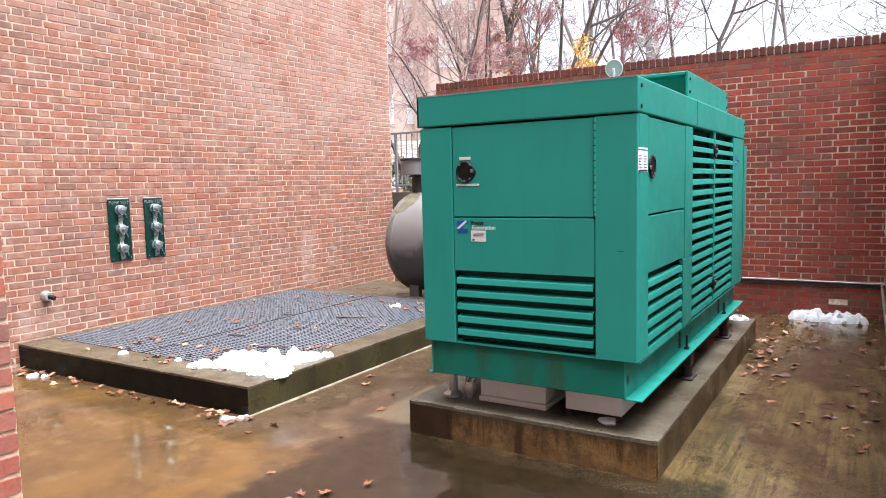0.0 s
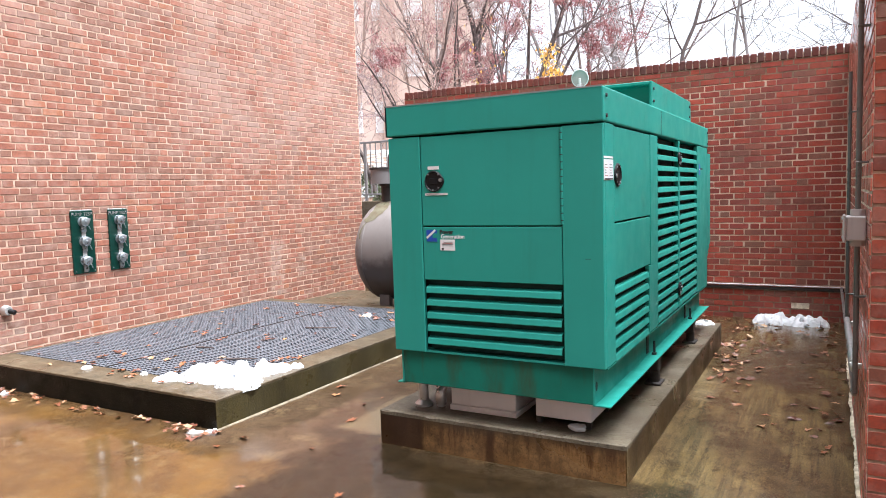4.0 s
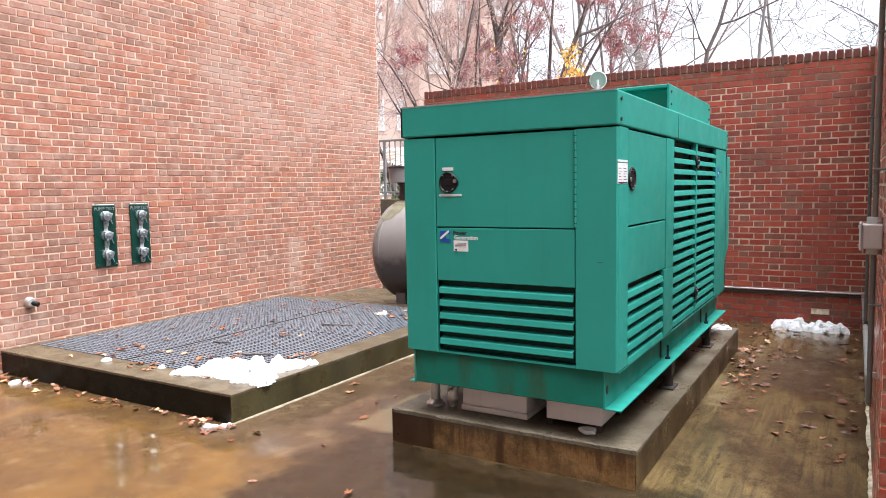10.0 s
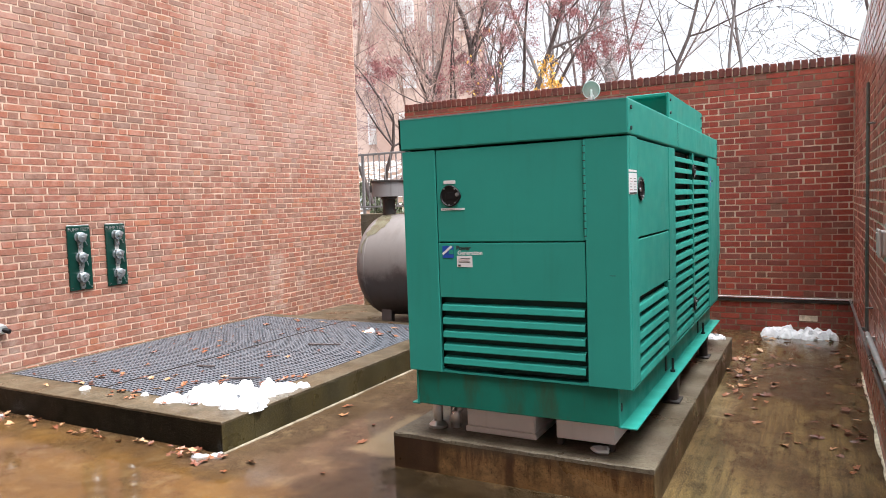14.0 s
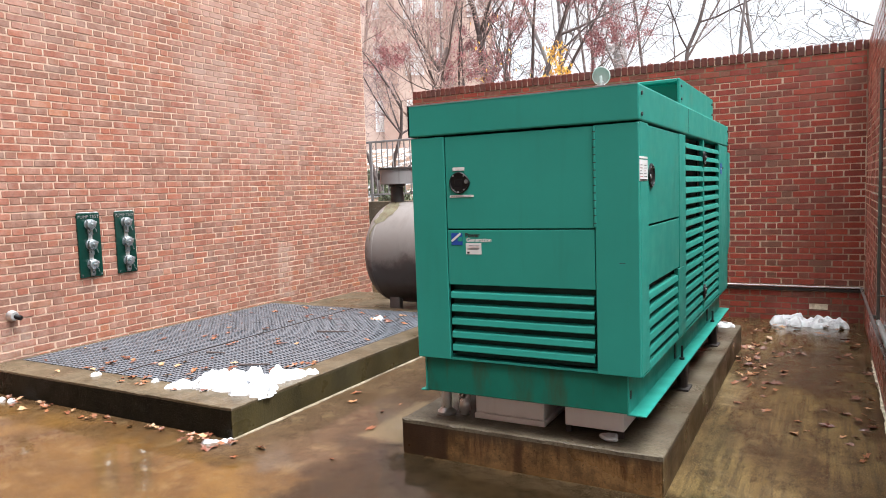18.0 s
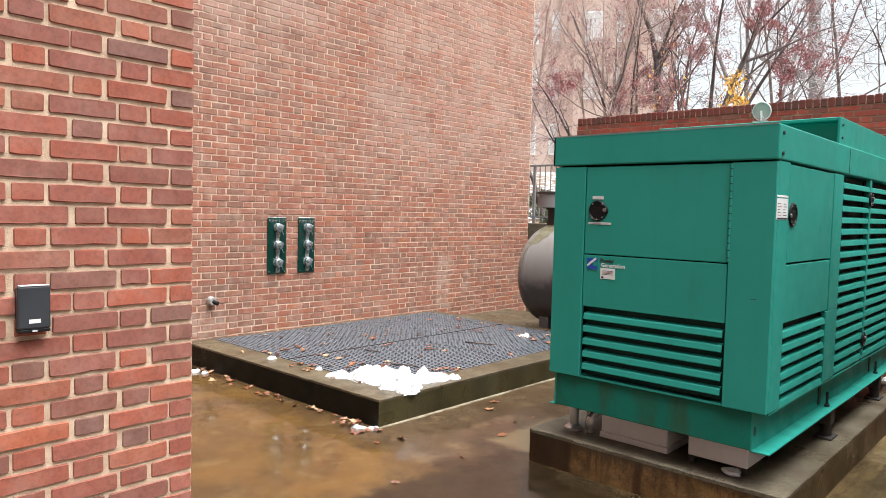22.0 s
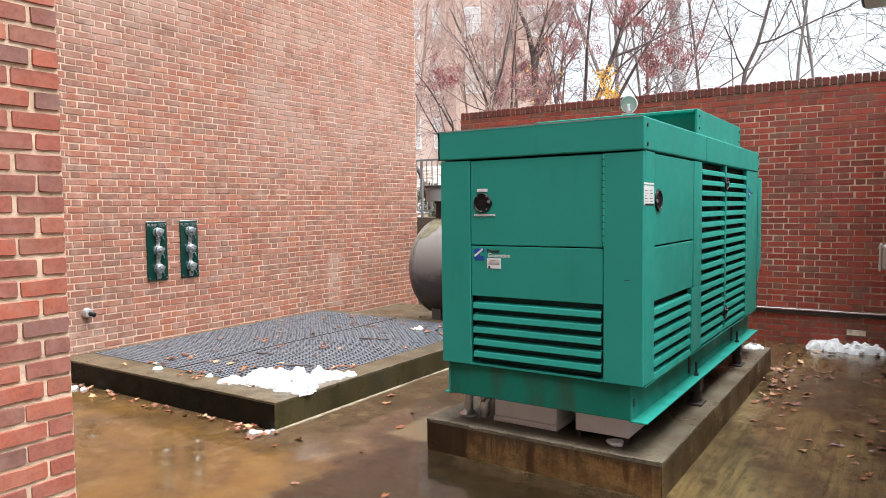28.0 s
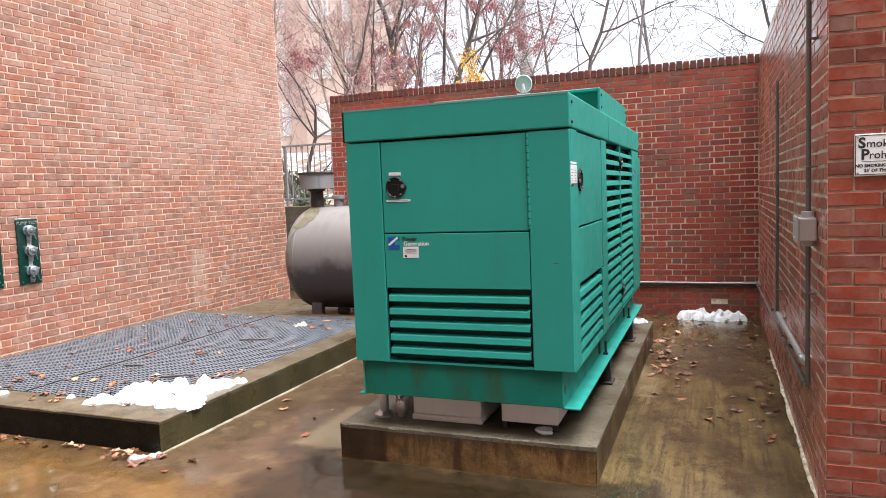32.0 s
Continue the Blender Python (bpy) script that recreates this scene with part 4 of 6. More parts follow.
# east side
S = lambda y0, y1, z0, z1, d=0.0: B(GX1 - T, GX1 - d, y0, y1, z0, z1, 0.003)
G("corner_panel", S(0.031, 0.197, GZ0, GZB))
side_door = G("side_door", S(0.202, 1.024, 1.357, GZB - 0.008, 0.002))
G("side_panel", S(0.200, 1.022, 1.048, 1.347, 0.003))
grille(0.204, 0.985, 0.614, 1.044, 0.6065, 0.0722, 6, SIDE, "side_grille")
G("side_post", S(0.992, 1.242, GZ0, 1.040))
G("side_post", S(1.034, 1.242, 1.041, GZB - 0.005))
for y0, y1 in ((1.252, 1.955), (2.005, 2.775)):
    grille(y0, y1, 0.622, 1.858, 0.6255, 0.0722, 17, SIDE, "louvred_door")
G("mullion", S(1.958, 2.002, GZ0, GZB))
G("rear_panel", S(2.780, GY1, GZ0, GZB))
latch(GX1 - 0.002, 0.262, 1.605, FACE_EAST @ Matrix.Rotation(math.pi, 4, "Z"), side_door, 0.062)
latch(GX1, 1.98, 1.735, FACE_EAST, gen, 0.050)
latch(GX1, 1.98, 0.760, FACE_EAST, gen, 0.050)
warn = G("warning_label", B(-0.002, 0.0015, 0.008, 0.176, 1.578, 1.682), WHITE, label="white safety label with small print")
G("print", B(0, 0.0022, 0.014, 0.170, 1.580, 1.587), INK, warn)
for i in range(5):
    for j in range(2):
        G("print", B(0, 0.0022, 0.020 + j * 0.085, 0.075 + j * 0.085 - (i % 3) * 0.012, 1.598 + i * 0.014, 1.6012 + i * 0.014), RED_INK if (i + j) % 3 == 0 else INK, warn)
G("warning_strip", B(-0.002, 0.0015, 0.008, 0.176, 1.688, 1.698), GREY_BOX)
G("scratch", B(-0.100, -0.070, -0.0006, 0.002, 1.178, 1.181), INK)
# rear hood, lower and with a sloped foot
bm = B(GX0 + 0.05, GX1 - 0.012, GY1, GY1 + 0.26, 0.80, 1.82, 0.004)
for v in bm.verts:
    if v.co.z < 1.0 and v.co.y > GY1 + 0.1:
        v.co.z += 0.2
G("rear_hood", bm)
G("rear_panel", B(GX0, GX1, GY1 - T, GY1 - 0.001, GZ0, GZB))
G("west_panel", B(GX0, GX0 + T, T + 0.001, GY1 - T, GZ0, GZB, 0.003))

# emblem, words and data plate on the lower front panel
emblem = G("emblem", B(-1.034, -0.966, 0.0005, 0.0035, 1.262, 1.328), BLUE, label="blue emblem with a white slash")
bm = B(-0.036, 0.036, -0.001, 0.001, -0.006, 0.006)
place(bm, Matrix.Translation((-1.004, 0.0, 1.305)) @ Matrix.Rotation(radians(-38), 4, "Y"))
G("slash", bm, WHITE, emblem)
G("notch", B(-0.994, -0.965, -0.0003, 0.0005, 1.283, 1.308), TEAL, emblem)
lettering("words", "Power", 0.033, Matrix.Translation((-0.905, 0.0025, 1.316)) @ FACE_FRONT, INK, gen, 0.0012)
lettering("words", "Generation", 0.033, Matrix.Translation((-0.866, 0.0025, 1.290)) @ FACE_FRONT, WHITE, gen, 0.0006)
plate = G("data_plate", B(-0.946, -0.852, 0.0012, 0.004, 1.212, 1.274), WHITE, label="white data plate with fine print")
for i in range(4):
    G("print", B(-0.935 + 0.01 * (i == 0), -0.865, 0.0006, 0.002, 1.258 - i * 0.007, 1.2605 - i * 0.007), RED_INK if i == 1 else INK, plate)
G("print", B(-0.938, -0.924, 0.0006, 0.002, 1.216, 1.226), INK, plate)
# rear badge on the side
badge = G("emblem", B(-0.002, 0.0012, 2.86, 2.93, 1.62, 1.71), BLUE, label="blue emblem")
G("slash", B(-0.001, 0.002, 2.87, 2.92, 1.66, 1.672), WHITE, badge)
G("print", B(-0.002, 0.0012, 2.95, 3.05, 1.665, 1.68), INK, badge)

# skid: front beam and a channel along each side
skid = G("skid", B(-1.235, -0.072, 0.025, 0.045, 0.412, 0.610, 0.004), TEAL_STAINED, label="green steel skid stained with algae")
G("flange", B(-1.235, -0.072, 0.045, 0.10, 0.412, 0.420), TEAL_STAINED, skid)
G("rear_beam", B(-1.235, -0.072, 3.28, 3.30, 0.412, 0.610), TEAL_STAINED, skid)
for x0, x1, f0, f1 in ((-0.080, -0.068, -0.080, 0.016), (-1.247, -1.235, -1.285, -1.235)):
    G("channel", B(x0, x1, 0.026, 3.31, 0.412, 0.610), TEAL, skid)
    G("flange", B(f0, f1, 0.030, 3.32, 0.404, 0.413, 0.002), TEAL, skid)
    G("flange", B(min(f0 + 0.012, f1), f1 - 0.018, 0.05, 3.30, 0.600, 0.608), TEAL, skid)
hole = lathe([(0.016, 0), (0.016, 0.002)], (0, 0, 0), "x", 14)
for v in hole.verts:
    v.co.z *= 1.5
place(hole, Matrix.Translation((-0.068, 0.062, 0.505)))
G("lifting_hole", hole, INK, skid)
for y in (1.28, 2.64):
    iso = G("spring_isolator", B(-0.075, 0.0, y - 0.05, y + 0.05, 0.300, 0.404, 0.006), IRON, label="rusty spring isolator")
    G("foot", B(-0.09, 0.016, y - 0.075, y + 0.075, 0.2125, 0.226, 0.002), IRON, iso)
    G("spring", R((-0.035, y, 0.226), (-0.035, y, 0.30), 0.034, 14), IRON, iso)
    G("bolt", R((-0.03, y - 0.03, 0.413), (-0.03, y - 0.03, 0.505), 0.008, 8), INK, iso)
    G("nut", R((-0.03, y - 0.03, 0.413), (-0.03, y - 0.03, 0.428), 0.017, 6), INK, iso)
    G("strap", B(-0.068, -0.060, y - 0.10, y - 0.055, 0.43, 0.60, 0.002), IRON, iso)
    iso2 = G("spring_isolator", B(-1.30, -1.225, y - 0.05, y + 0.05, 0.226, 0.404, 0.006), IRON)
    G("foot", B(-1.32, -1.21, y - 0.075, y + 0.075, 0.2125, 0.226, 0.002), IRON, iso2)

# plinth
base = thing("plinth", (-0.67, 1.8, 0), "rust-stained concrete plinth under the generator", "plinth", kind="structure")
part("block", B(-1.4315, 0.0935, 0.0405, 3.5595, -0.05, 0.1868), PLINTH, base, "brown stained block")
part("screed", rough_slab(-1.432, 0.094, 0.040, 3.56, 0.187, 0.212, 0.006), PLINTH_TOP, base, "wet grey top")

# boxes and pipes on the plinth under the skid
bx = thing("junction_box", (-0.80, 0.42, 0.2125), "grey electrical box on the plinth under the generator", "electrical box", "boxes under the generator")
part("body", B(-1.026, -0.597, 0.220, 0.60, 0.247, 0.405, 0.006), BOX_PALE, bx)
part("lid_rim", B(-1.033, -0.590, 0.213, 0.607, 0.2125, 0.246, 0.004), BOX_PALE, bx)
bx2 = thing("junction_box", (-0.31, 0.42, 0.2125), "grey electrical box raised on short legs", "electrical box", "boxes under the generator")
part("body", B(-0.468, -0.142, 0.205, 0.58, 0.25, 0.392, 0.004), BOX_PALE, bx2)
for x in (-0.450, -0.160):
    for y in (0.222, 0.56):
        part("leg", B(x - 0.014, x + 0.014, y - 0.014, y + 0.014, 0.2125, 0.25), IRON, bx2)
dish = lathe([(0.045, 0.2125), (0.050, 0.221), (0.040, 0.232), (0.018, 0.226), (0.004, 0.229)], (-0.215, 0.185, 0), "z", 18)
for v in dish.verts:
    v.co.x += 0.010 * math.sin(v.co.y * 90)
    v.co.z += 0.004 * abs(math.sin(v.co.x * 75))
solid("metal_cap", dish, WHITE, "crumpled pale cap lying on the plinth", "cap", at=(-0.215, 0.185, 0.2125), smooth=40)
p1 = thing("conduit_pipe", (-1.228, 0.232, 0.2125), "grey steel conduit rising from the plinth", "pipe", "pipes under the generator")
part("pipe", R((-1.228, 0.232, 0.2125), (-1.228, 0.232, 0.44), 0.030, 18), GALV, p1, smooth=40)
part("collar", lathe([(0.058, 0.2125), (0.058, 0.228), (0.046, 0.236), (0.034, 0.25)], (-1.228, 0.232, 0), "z", 22), GALV, p1, smooth=40)
p2 = thing("conduit_pipe", (-1.118, 0.255, 0.2125), "flexible grey conduit with a coupling", "pipe", "pipes under the generator")
part("pipe", R((-1.118, 0.255, 0.2125), (-1.118, 0.255, 0.30), 0.026, 16), GALV, p2, smooth=40)
part("coupling", lathe([(0.033, 0.235), (0.036, 0.24), (0.036, 0.29), (0.028, 0.315)], (-1.118, 0.255, 0), "z", 18), GALV, p2, smooth=40)
part("elbow", R((-1.118, 0.255, 0.305), (-1.06, 0.34, 0.42), 0.026, 16), GALV, p2, smooth=40)
for dx in (0.0, 0.03):
    solid("thin_pipe", R((-1.19 + dx, 0.33, 0.2125), (-1.19 + dx, 0.33, 0.44), 0.009, 10), STEEL, "thin bright steel pipe under the skid", "pipe", "pipes under the generator", at=(-1.19 + dx, 0.33, 0.2125))

# ---- grating pad ----
PX0, PX1, PY0, PY1, PZ = WEST + 0.001, -2.568, -0.232, 3.40, 0.208
pad = thing("kerb", (-4.0, PY0, 0), "mossy concrete kerb round a grating pit", "kerb", kind="structure")
# side colours of the kerb carry the shade of each face
part("kerb_side", B(PX0, PX1 - 0.006, PY0, PIT[2] - 0.001, -0.06, PZ - 0.018, 0.004), KERB_DARK, pad, "wet mossy kerb face with shade painted in")
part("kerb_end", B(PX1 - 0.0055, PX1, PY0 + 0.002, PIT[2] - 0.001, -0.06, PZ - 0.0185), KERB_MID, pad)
part("kerb_cap", rough_slab(PX0, PX1, PY0, PIT[2], PZ - 0.018, PZ, 0.005), KERB, pad)
part("kerb_side", B(PX0, PX1, PIT[3], PY1, -0.06, PZ, 0.012, 2), KERB, pad)
part("kerb_side", B(PIT[1], PX1 - 0.0006, PIT[2], PIT[3], -0.06, PZ - 0.0186, 0.003), KERB_MID, pad, "olive mossy kerb face with some shade painted in")
part("kerb_cap", rough_slab(PIT[1], PX1 - 0.0006, PIT[2], PIT[3], PZ - 0.0186, PZ - 0.0006, 0.004), KERB, pad)
part("kerb_side", B(PX0, PIT[0], PIT[2] - 0.01, PIT[3] + 0.01, -0.06, PZ - 0.0006, 0.010, 2), KERB, pad)
# pit faces are coloured black for the shade under the grating
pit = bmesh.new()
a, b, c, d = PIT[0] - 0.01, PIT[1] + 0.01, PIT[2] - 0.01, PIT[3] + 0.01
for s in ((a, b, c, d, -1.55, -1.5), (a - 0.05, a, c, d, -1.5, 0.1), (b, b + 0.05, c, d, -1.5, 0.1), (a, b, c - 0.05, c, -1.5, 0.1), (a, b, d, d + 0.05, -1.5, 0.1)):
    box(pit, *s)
solid("pit", pit, DARK, "pit below the steel grating, its shade painted black", "pit", kind="structure")


def grating(x0, x1, y0, y1):
    """Square-mesh grating: flat bars both ways with open holes between."""
    g = thing("steel_grating", ((x0 + x1) / 2, (y0 + y1) / 2, PZ - 0.03), "galvanised steel bar grating panel over a pit", "grating", "grating panels")
    n = int((x1 - x0) / 0.0435)
    bar = mesh_of("bar", B(-0.0052, 0.0052, y0 + 0.002, y1 - 0.002, -0.004, 0.0003), GRATE)
    for i in range(n):
        ob = new("bar", bar)
        ob.parent = g
        ob.location = (x0 + (i + 0.5) * (x1 - x0) / n - g.location.x, -g.location.y, 0.03)
    m = int((y1 - y0) / 0.0435)
    cross = mesh_of("rod", B(x0 + 0.006, x1 - 0.006, -0.0066, 0.0066, -0.0045, 0.0006), GRATE)
    for i in range(m):
        ob = new("rod", cross)
        ob.parent = g
        ob.location = (-g.location.x, y0 + (i + 0.5) * (y1 - y0) / m - g.location.y, 0.03)
    for x in (x0, x1 - 0.006):
        part("edge_bar", B(x, x + 0.006, y0, y1, PZ - 0.03, PZ - 0.001), IRON, g)


GM = -4.14
cy = (PIT[2] + PIT[3]) / 2
grating(PIT[0], GM - 0.013, PIT[2] + 0.004, PIT[3] - 0.004)
grating(GM + 0.013, PIT[1], PIT[2] + 0.004, cy - 0.004)
grating(GM + 0.013, PIT[1], cy + 0.004, PIT[3] - 0.004)
solid("support_beam", B(GM - 0.04, GM + 0.04, PIT[2] - 0.01, PIT[3] + 0.01, 0.05, PZ - 0.032), IRON, "steel beam under the grating", "beam", at=(GM, cy, 0.05))
solid("support_beam", B(PIT[0] - 0.01, PIT[1] + 0.01, cy - 0.04, cy + 0.04, -0.05, 0.05), IRON, "steel beam under the grating", "beam", at=(GM, cy, -0.05))

# pale sealant line along the kerb foot
def sealant_strip(x, side, y0, y1, low, high, material, label):
    """A crumbling bead along a wall's foot, of uneven width."""
    bm, n, rows = bmesh.new(), int((y1 - y0) / 0.03), []
    for i in range(n + 1):
        y = y0 + (y1 - y0) * i / n
        w = low + (high - low) * max(0.0, min(1.0, 0.5 + 0.9 * noise.noise((y * 2.3, x, 1.0)) + 0.5 * noise.noise((y * 14, x, 4.0))))
        rows.append([bm.verts.new(p) for p in ((x - side * 0.003, y, 0.010), (x + side * w * 0.7, y, 0.007), (x + side * w, y, -0.001))])
    for a, b in zip(rows, rows[1:]):
        for q in range(2):
            bm.faces.new((a[q], a[q + 1], b[q + 1], b[q]))
    bmesh.ops.recalc_face_normals(bm, faces=bm.faces)
    return solid("sealant", bm, material, label, "sealant", kind="structure")


sealant_strip(PX1, 1, PY0, PY1, 0.003, 0.021, SEALANT, "pale crumbling sealant along the kerb foot")
sealant_strip(EAST - 0.004, -1, PIER_Y, 3.4, 0.004, 0.026, LIME, "white mortar line at the foot of the side wall")

# slab under the tank
solid("tank_slab", B(-5.482, -1.7, 3.402, 5.10, -0.05, 0.085, 0.01, 2), KERB, "low concrete slab under the fuel tank", "slab", kind="structure")

# ---- fuel tank ----
TX0, TX1, TY, TZ, TR = -3.86, -1.75, 3.86, 0.83, 0.615
tank = thing("fuel_tank", (-2.8, TY, 0.085), "horizontal grey steel fuel tank stained with rust", "fuel tank")
prof = [(0.02, TX0 - 0.27)]
for i in range(1, 10):
    a = i / 9 * math.pi / 2
    prof.append((TR * math.sin(a) ** 0.8, TX0 - 0.27 * math.cos(a)))
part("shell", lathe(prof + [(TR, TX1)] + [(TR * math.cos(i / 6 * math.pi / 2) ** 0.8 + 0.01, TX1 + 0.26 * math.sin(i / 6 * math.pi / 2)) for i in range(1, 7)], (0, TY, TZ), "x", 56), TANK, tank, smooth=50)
part("weld_seam", lathe([(TR - 0.002, TX0 - 0.012), (TR + 0.002, TX0 - 0.006), (TR + 0.002, TX0 + 0.006), (TR - 0.002, TX0 + 0.012)], (0, TY, TZ), "x", 56), TANK, tank, smooth=50)


def rust_patch():
    """A bloom of rust over the shoulder of the tank beside the seam, running down to a drip."""
    bm, rows, n = bmesh.new(), [], 26
    for i in range(n):
        a = radians(100 - i * 3.3)
        w = (0.19 * math.sin(math.pi * (i + 0.8) / (n + 0.5)) ** 0.6 if i < 19 else 0.02) * random.uniform(0.75, 1.15)
        mid = TX0 + 0.10 - 0.05 * math.sin(i * 0.35) - 0.004 * i
        rows.append([bm.verts.new((mid + s * w * 0.5, TY - math.cos(a) * (TR + 0.0025), TZ + math.sin(a) * (TR + 0.0025))) for s in (-1, -0.3, 0.4, 1)])
    for r, q in zip(rows, rows[1:]):
        for k in range(3):
            bm.faces.new((r[k], r[k + 1], q[k + 1], q[k]))
    bmesh.ops.recalc_face_normals(bm, faces=bm.faces)
    return bm


RUST = cast_concrete("rust_bloom", rgb(0.150, 0.138, 0.090), rgb(0.115, 0.105, 0.066), rgb(0.085, 0.052, 0.028), 14)
part("rust_patch", rust_patch(), RUST, tank, "yellowish rust bloom")
for x in (TX0 + 0.12, -2.2):
    part("leg", B(x - 0.07, x + 0.07, TY - 0.34, TY - 0.26, 0.085, 0.42, 0.006), GREY_PAINT, tank)
    part("leg", B(x - 0.07, x + 0.07, TY + 0.26, TY + 0.34, 0.085, 0.42, 0.006), GREY_PAINT, tank)
vent = part("manway", lathe([(0.075, TZ + TR - 0.03), (0.075, 1.66), (0.205, 1.665), (0.205, 1.84), (0.215, 1.842), (0.215, 1.862), (0.0001, 1.872)], (-3.86, TY, 0), "z", 32), GREY_PAINT, tank, "grey spill box with a flanged lid", 40)
part("neck", lathe([(0.082, TZ + TR - 0.03), (0.082, 1.50), (0.078, 1.51), (0.078, 1.63), (0.10, 1.64), (0.10, 1.663)], (-3.86, TY, 0), "z", 24), IRON, vent, "dark rusty neck", 40)
part("hasp", B(-3.99, -3.965, TY - 0.225, TY - 0.205, 1.72, 1.80, 0.004), IRON, vent)
part("rim", lathe([(0.212, 1.838), (0.22, 1.842), (0.22, 1.862), (0.21, 1.866)], (-3.86, TY, 0), "z", 32), IRON, vent)
part("fitting", lathe([(0.06, TZ + TR - 0.03), (0.06, 1.53), (0.085, 1.535), (0.085, 1.575), (0.05, 1.58)], (-3.56, TY, 0), "z", 22), GREY_PAINT, tank, smooth=40)
part("vent_pipe", lathe([(0.05, TZ + TR - 0.03), (0.05, 1.93), (0.062, 1.935), (0.062, 1.97), (0.03, 1.98)], (-3.42, TY + 0.05, 0), "z", 20), GREY_PAINT, tank, smooth=40)

# ---- pump test plates on the tall wall ----
def pump_plate(y0, y1, z0, z1, worn):
    pl = thing("pump_test_plate", (WEST + 0.01, (y0 + y1) / 2, z0), "worn dark green plate with three capped hose valves" if worn else "dark green wall plate with three capped hose valves", "hose connection", "pump test plates")
    part("plate", B(WEST - 0.004, WEST + 0.020, y0, y1, z0, z1, 0.004), PLATE_GREEN, pl)
    lettering("words", "PUMP TEST", 0.045, Matrix.Translation((WEST + 0.0204, (y0 + y1) / 2, z1 - 0.035)) @ FACE_EAST, GREY_PAINT, pl)
    ym = (y0 + y1) / 2
    for z in (z0 + 0.126, z0 + 0.319, z0 + 0.513):
        v = part("valve", lathe([(0.050, WEST + 0.02), (0.050, WEST + 0.026), (0.036, WEST + 0.030), (0.036, WEST + 0.048), (0.044, WEST + 0.050), (0.047, WEST + 0.056), (0.047, WEST + 0.070), (0.040, WEST + 0.076), (0.014, WEST + 0.078)], (0, ym, z), "x", 22), CHROME, pl, "chromed hose valve with a cap", 40)
        for a in (20, 140, 260):
            c, s = math.cos(radians(a)), math.sin(radians(a))
            part("lug", B(WEST + 0.054, WEST + 0.070, ym + c * 0.049 - 0.011, ym + c * 0.049 + 0.011, z + s * 0.049 - 0.011, z + s * 0.049 + 0.011, 0.003), CHROME, v)
        part("chain_ring", lathe([(0.012, WEST + 0.077), (0.012, WEST + 0.086), (0.006, WEST + 0.088)], (0, ym, z), "x", 12), CHROME, v)
        part("body", B(WEST + 0.021, WEST + 0.046, ym - 0.026, ym + 0.026, z - 0.105, z - 0.040, 0.01, 2), CHROME, v)
        part("lime_streak", B(WEST + 0.0195, WEST + 0.0215, ym + 0.004 - 0.021, ym + 0.004 + 0.024, max(z0 + 0.012, z - 0.150), z - 0.03, 0.0008), CAST_BOX, pl, "pale lime streak below a valve")
        part("chain", R((WEST + 0.052, ym + 0.045, z - 0.045), (WEST + 0.030, ym + 0.075, z - 0.085), 0.005, 8), CHROME, v)
    for yy in (y0 + 0.02, y1 - 0.02):
        for zz in (z0 + 0.025, z1 - 0.025):
            part("screw", R((WEST + 0.02, yy, zz), (WEST + 0.025, yy, zz), 0.007, 8), CHROME, pl)
    part("flashing", B(WEST - 0.003, WEST + 0.010, y0 + 0.006, y1 - 0.006, z1 + 0.001, z1 + 0.010, 0.002), GALV, pl)


pump_plate(0.705, 0.945, 0.845, 1.465, False)
pump_plate(1.110, 1.335, 0.845, 1.465, True)

stub = thing("pipe_stub", (WEST, 0.04, 0.60), "short grey pipe stub with an angled outlet on the brick wall", "pipe")
part("flange", lathe([(0.050, WEST + 0.002), (0.050, WEST + 0.012), (0.043, WEST + 0.045), (0.036, WEST + 0.062)], (0, 0.04, 0.60), "x", 22), GALV, stub, smooth=40)
part("outlet", R((WEST + 0.05, 0.045, 0.597), (WEST + 0.10, 0.07, 0.58), 0.022, 16), BLACK, stub, smooth=40)

# ---- conduits on the side wall and the back wall ----
def conduit(name, points, r, material, label, clips=()):
    c = thing(name, points[0], label, "conduit", "wall conduits")
    bm = bmesh.new()
    for a, b in zip(points, points[1:]):
        rod(bm, a, b, r, 12)
    for p in points[1:-1]:
        bmesh.ops.create_uvsphere(bm, u_segments=12, v_segments=8, radius=r * 1.03, matrix=Matrix.Translation(p))
    part("tube", bm, material, c, smooth=50)
    for p, axis in clips:
        q = Vector(p)
        half = (0.014, 0.0045) if axis == "z" else (0.0045, 0.014)
        k = B(q.x - r * 1.12, EAST, q.y - half[0], q.y + half[0], q.z - half[1], q.z + half[1], 0.002)
        part("clip", k, material, c)
    for a, b in zip(points[1:], points[2:]):
        d = (Vector(b) - Vector(a)).normalized()
        if (Vector(b) - Vector(a)).length > 0.3:
            part("coupling", R(Vector(a) + d * 0.03, Vector(a) + d * 0.08, r * 1.3, 12), material, c, smooth=40)
    return c


CX = EAST - 0.04
conduit("conduit", [(CX, 0.30, 2.53), (CX, 0.30, 1.40)], 0.0118, CONDUIT, "grey steel conduit running up the side wall", [((CX, 0.30, 1.62), "z"), ((CX, 0.30, 2.23), "z")])
conduit("conduit", [(CX, 0.30, 1.24), (CX, 0.30, 0.545), (CX, 0.36, 0.52), (CX, 4.95, 0.40)], 0.0118, CONDUIT, "grey steel conduit turning along the foot of the side wall", [((CX, 0.30, 1.0), "z"), ((CX, 1.4, 0.49), "y"), ((CX, 3.0, 0.45), "y")])
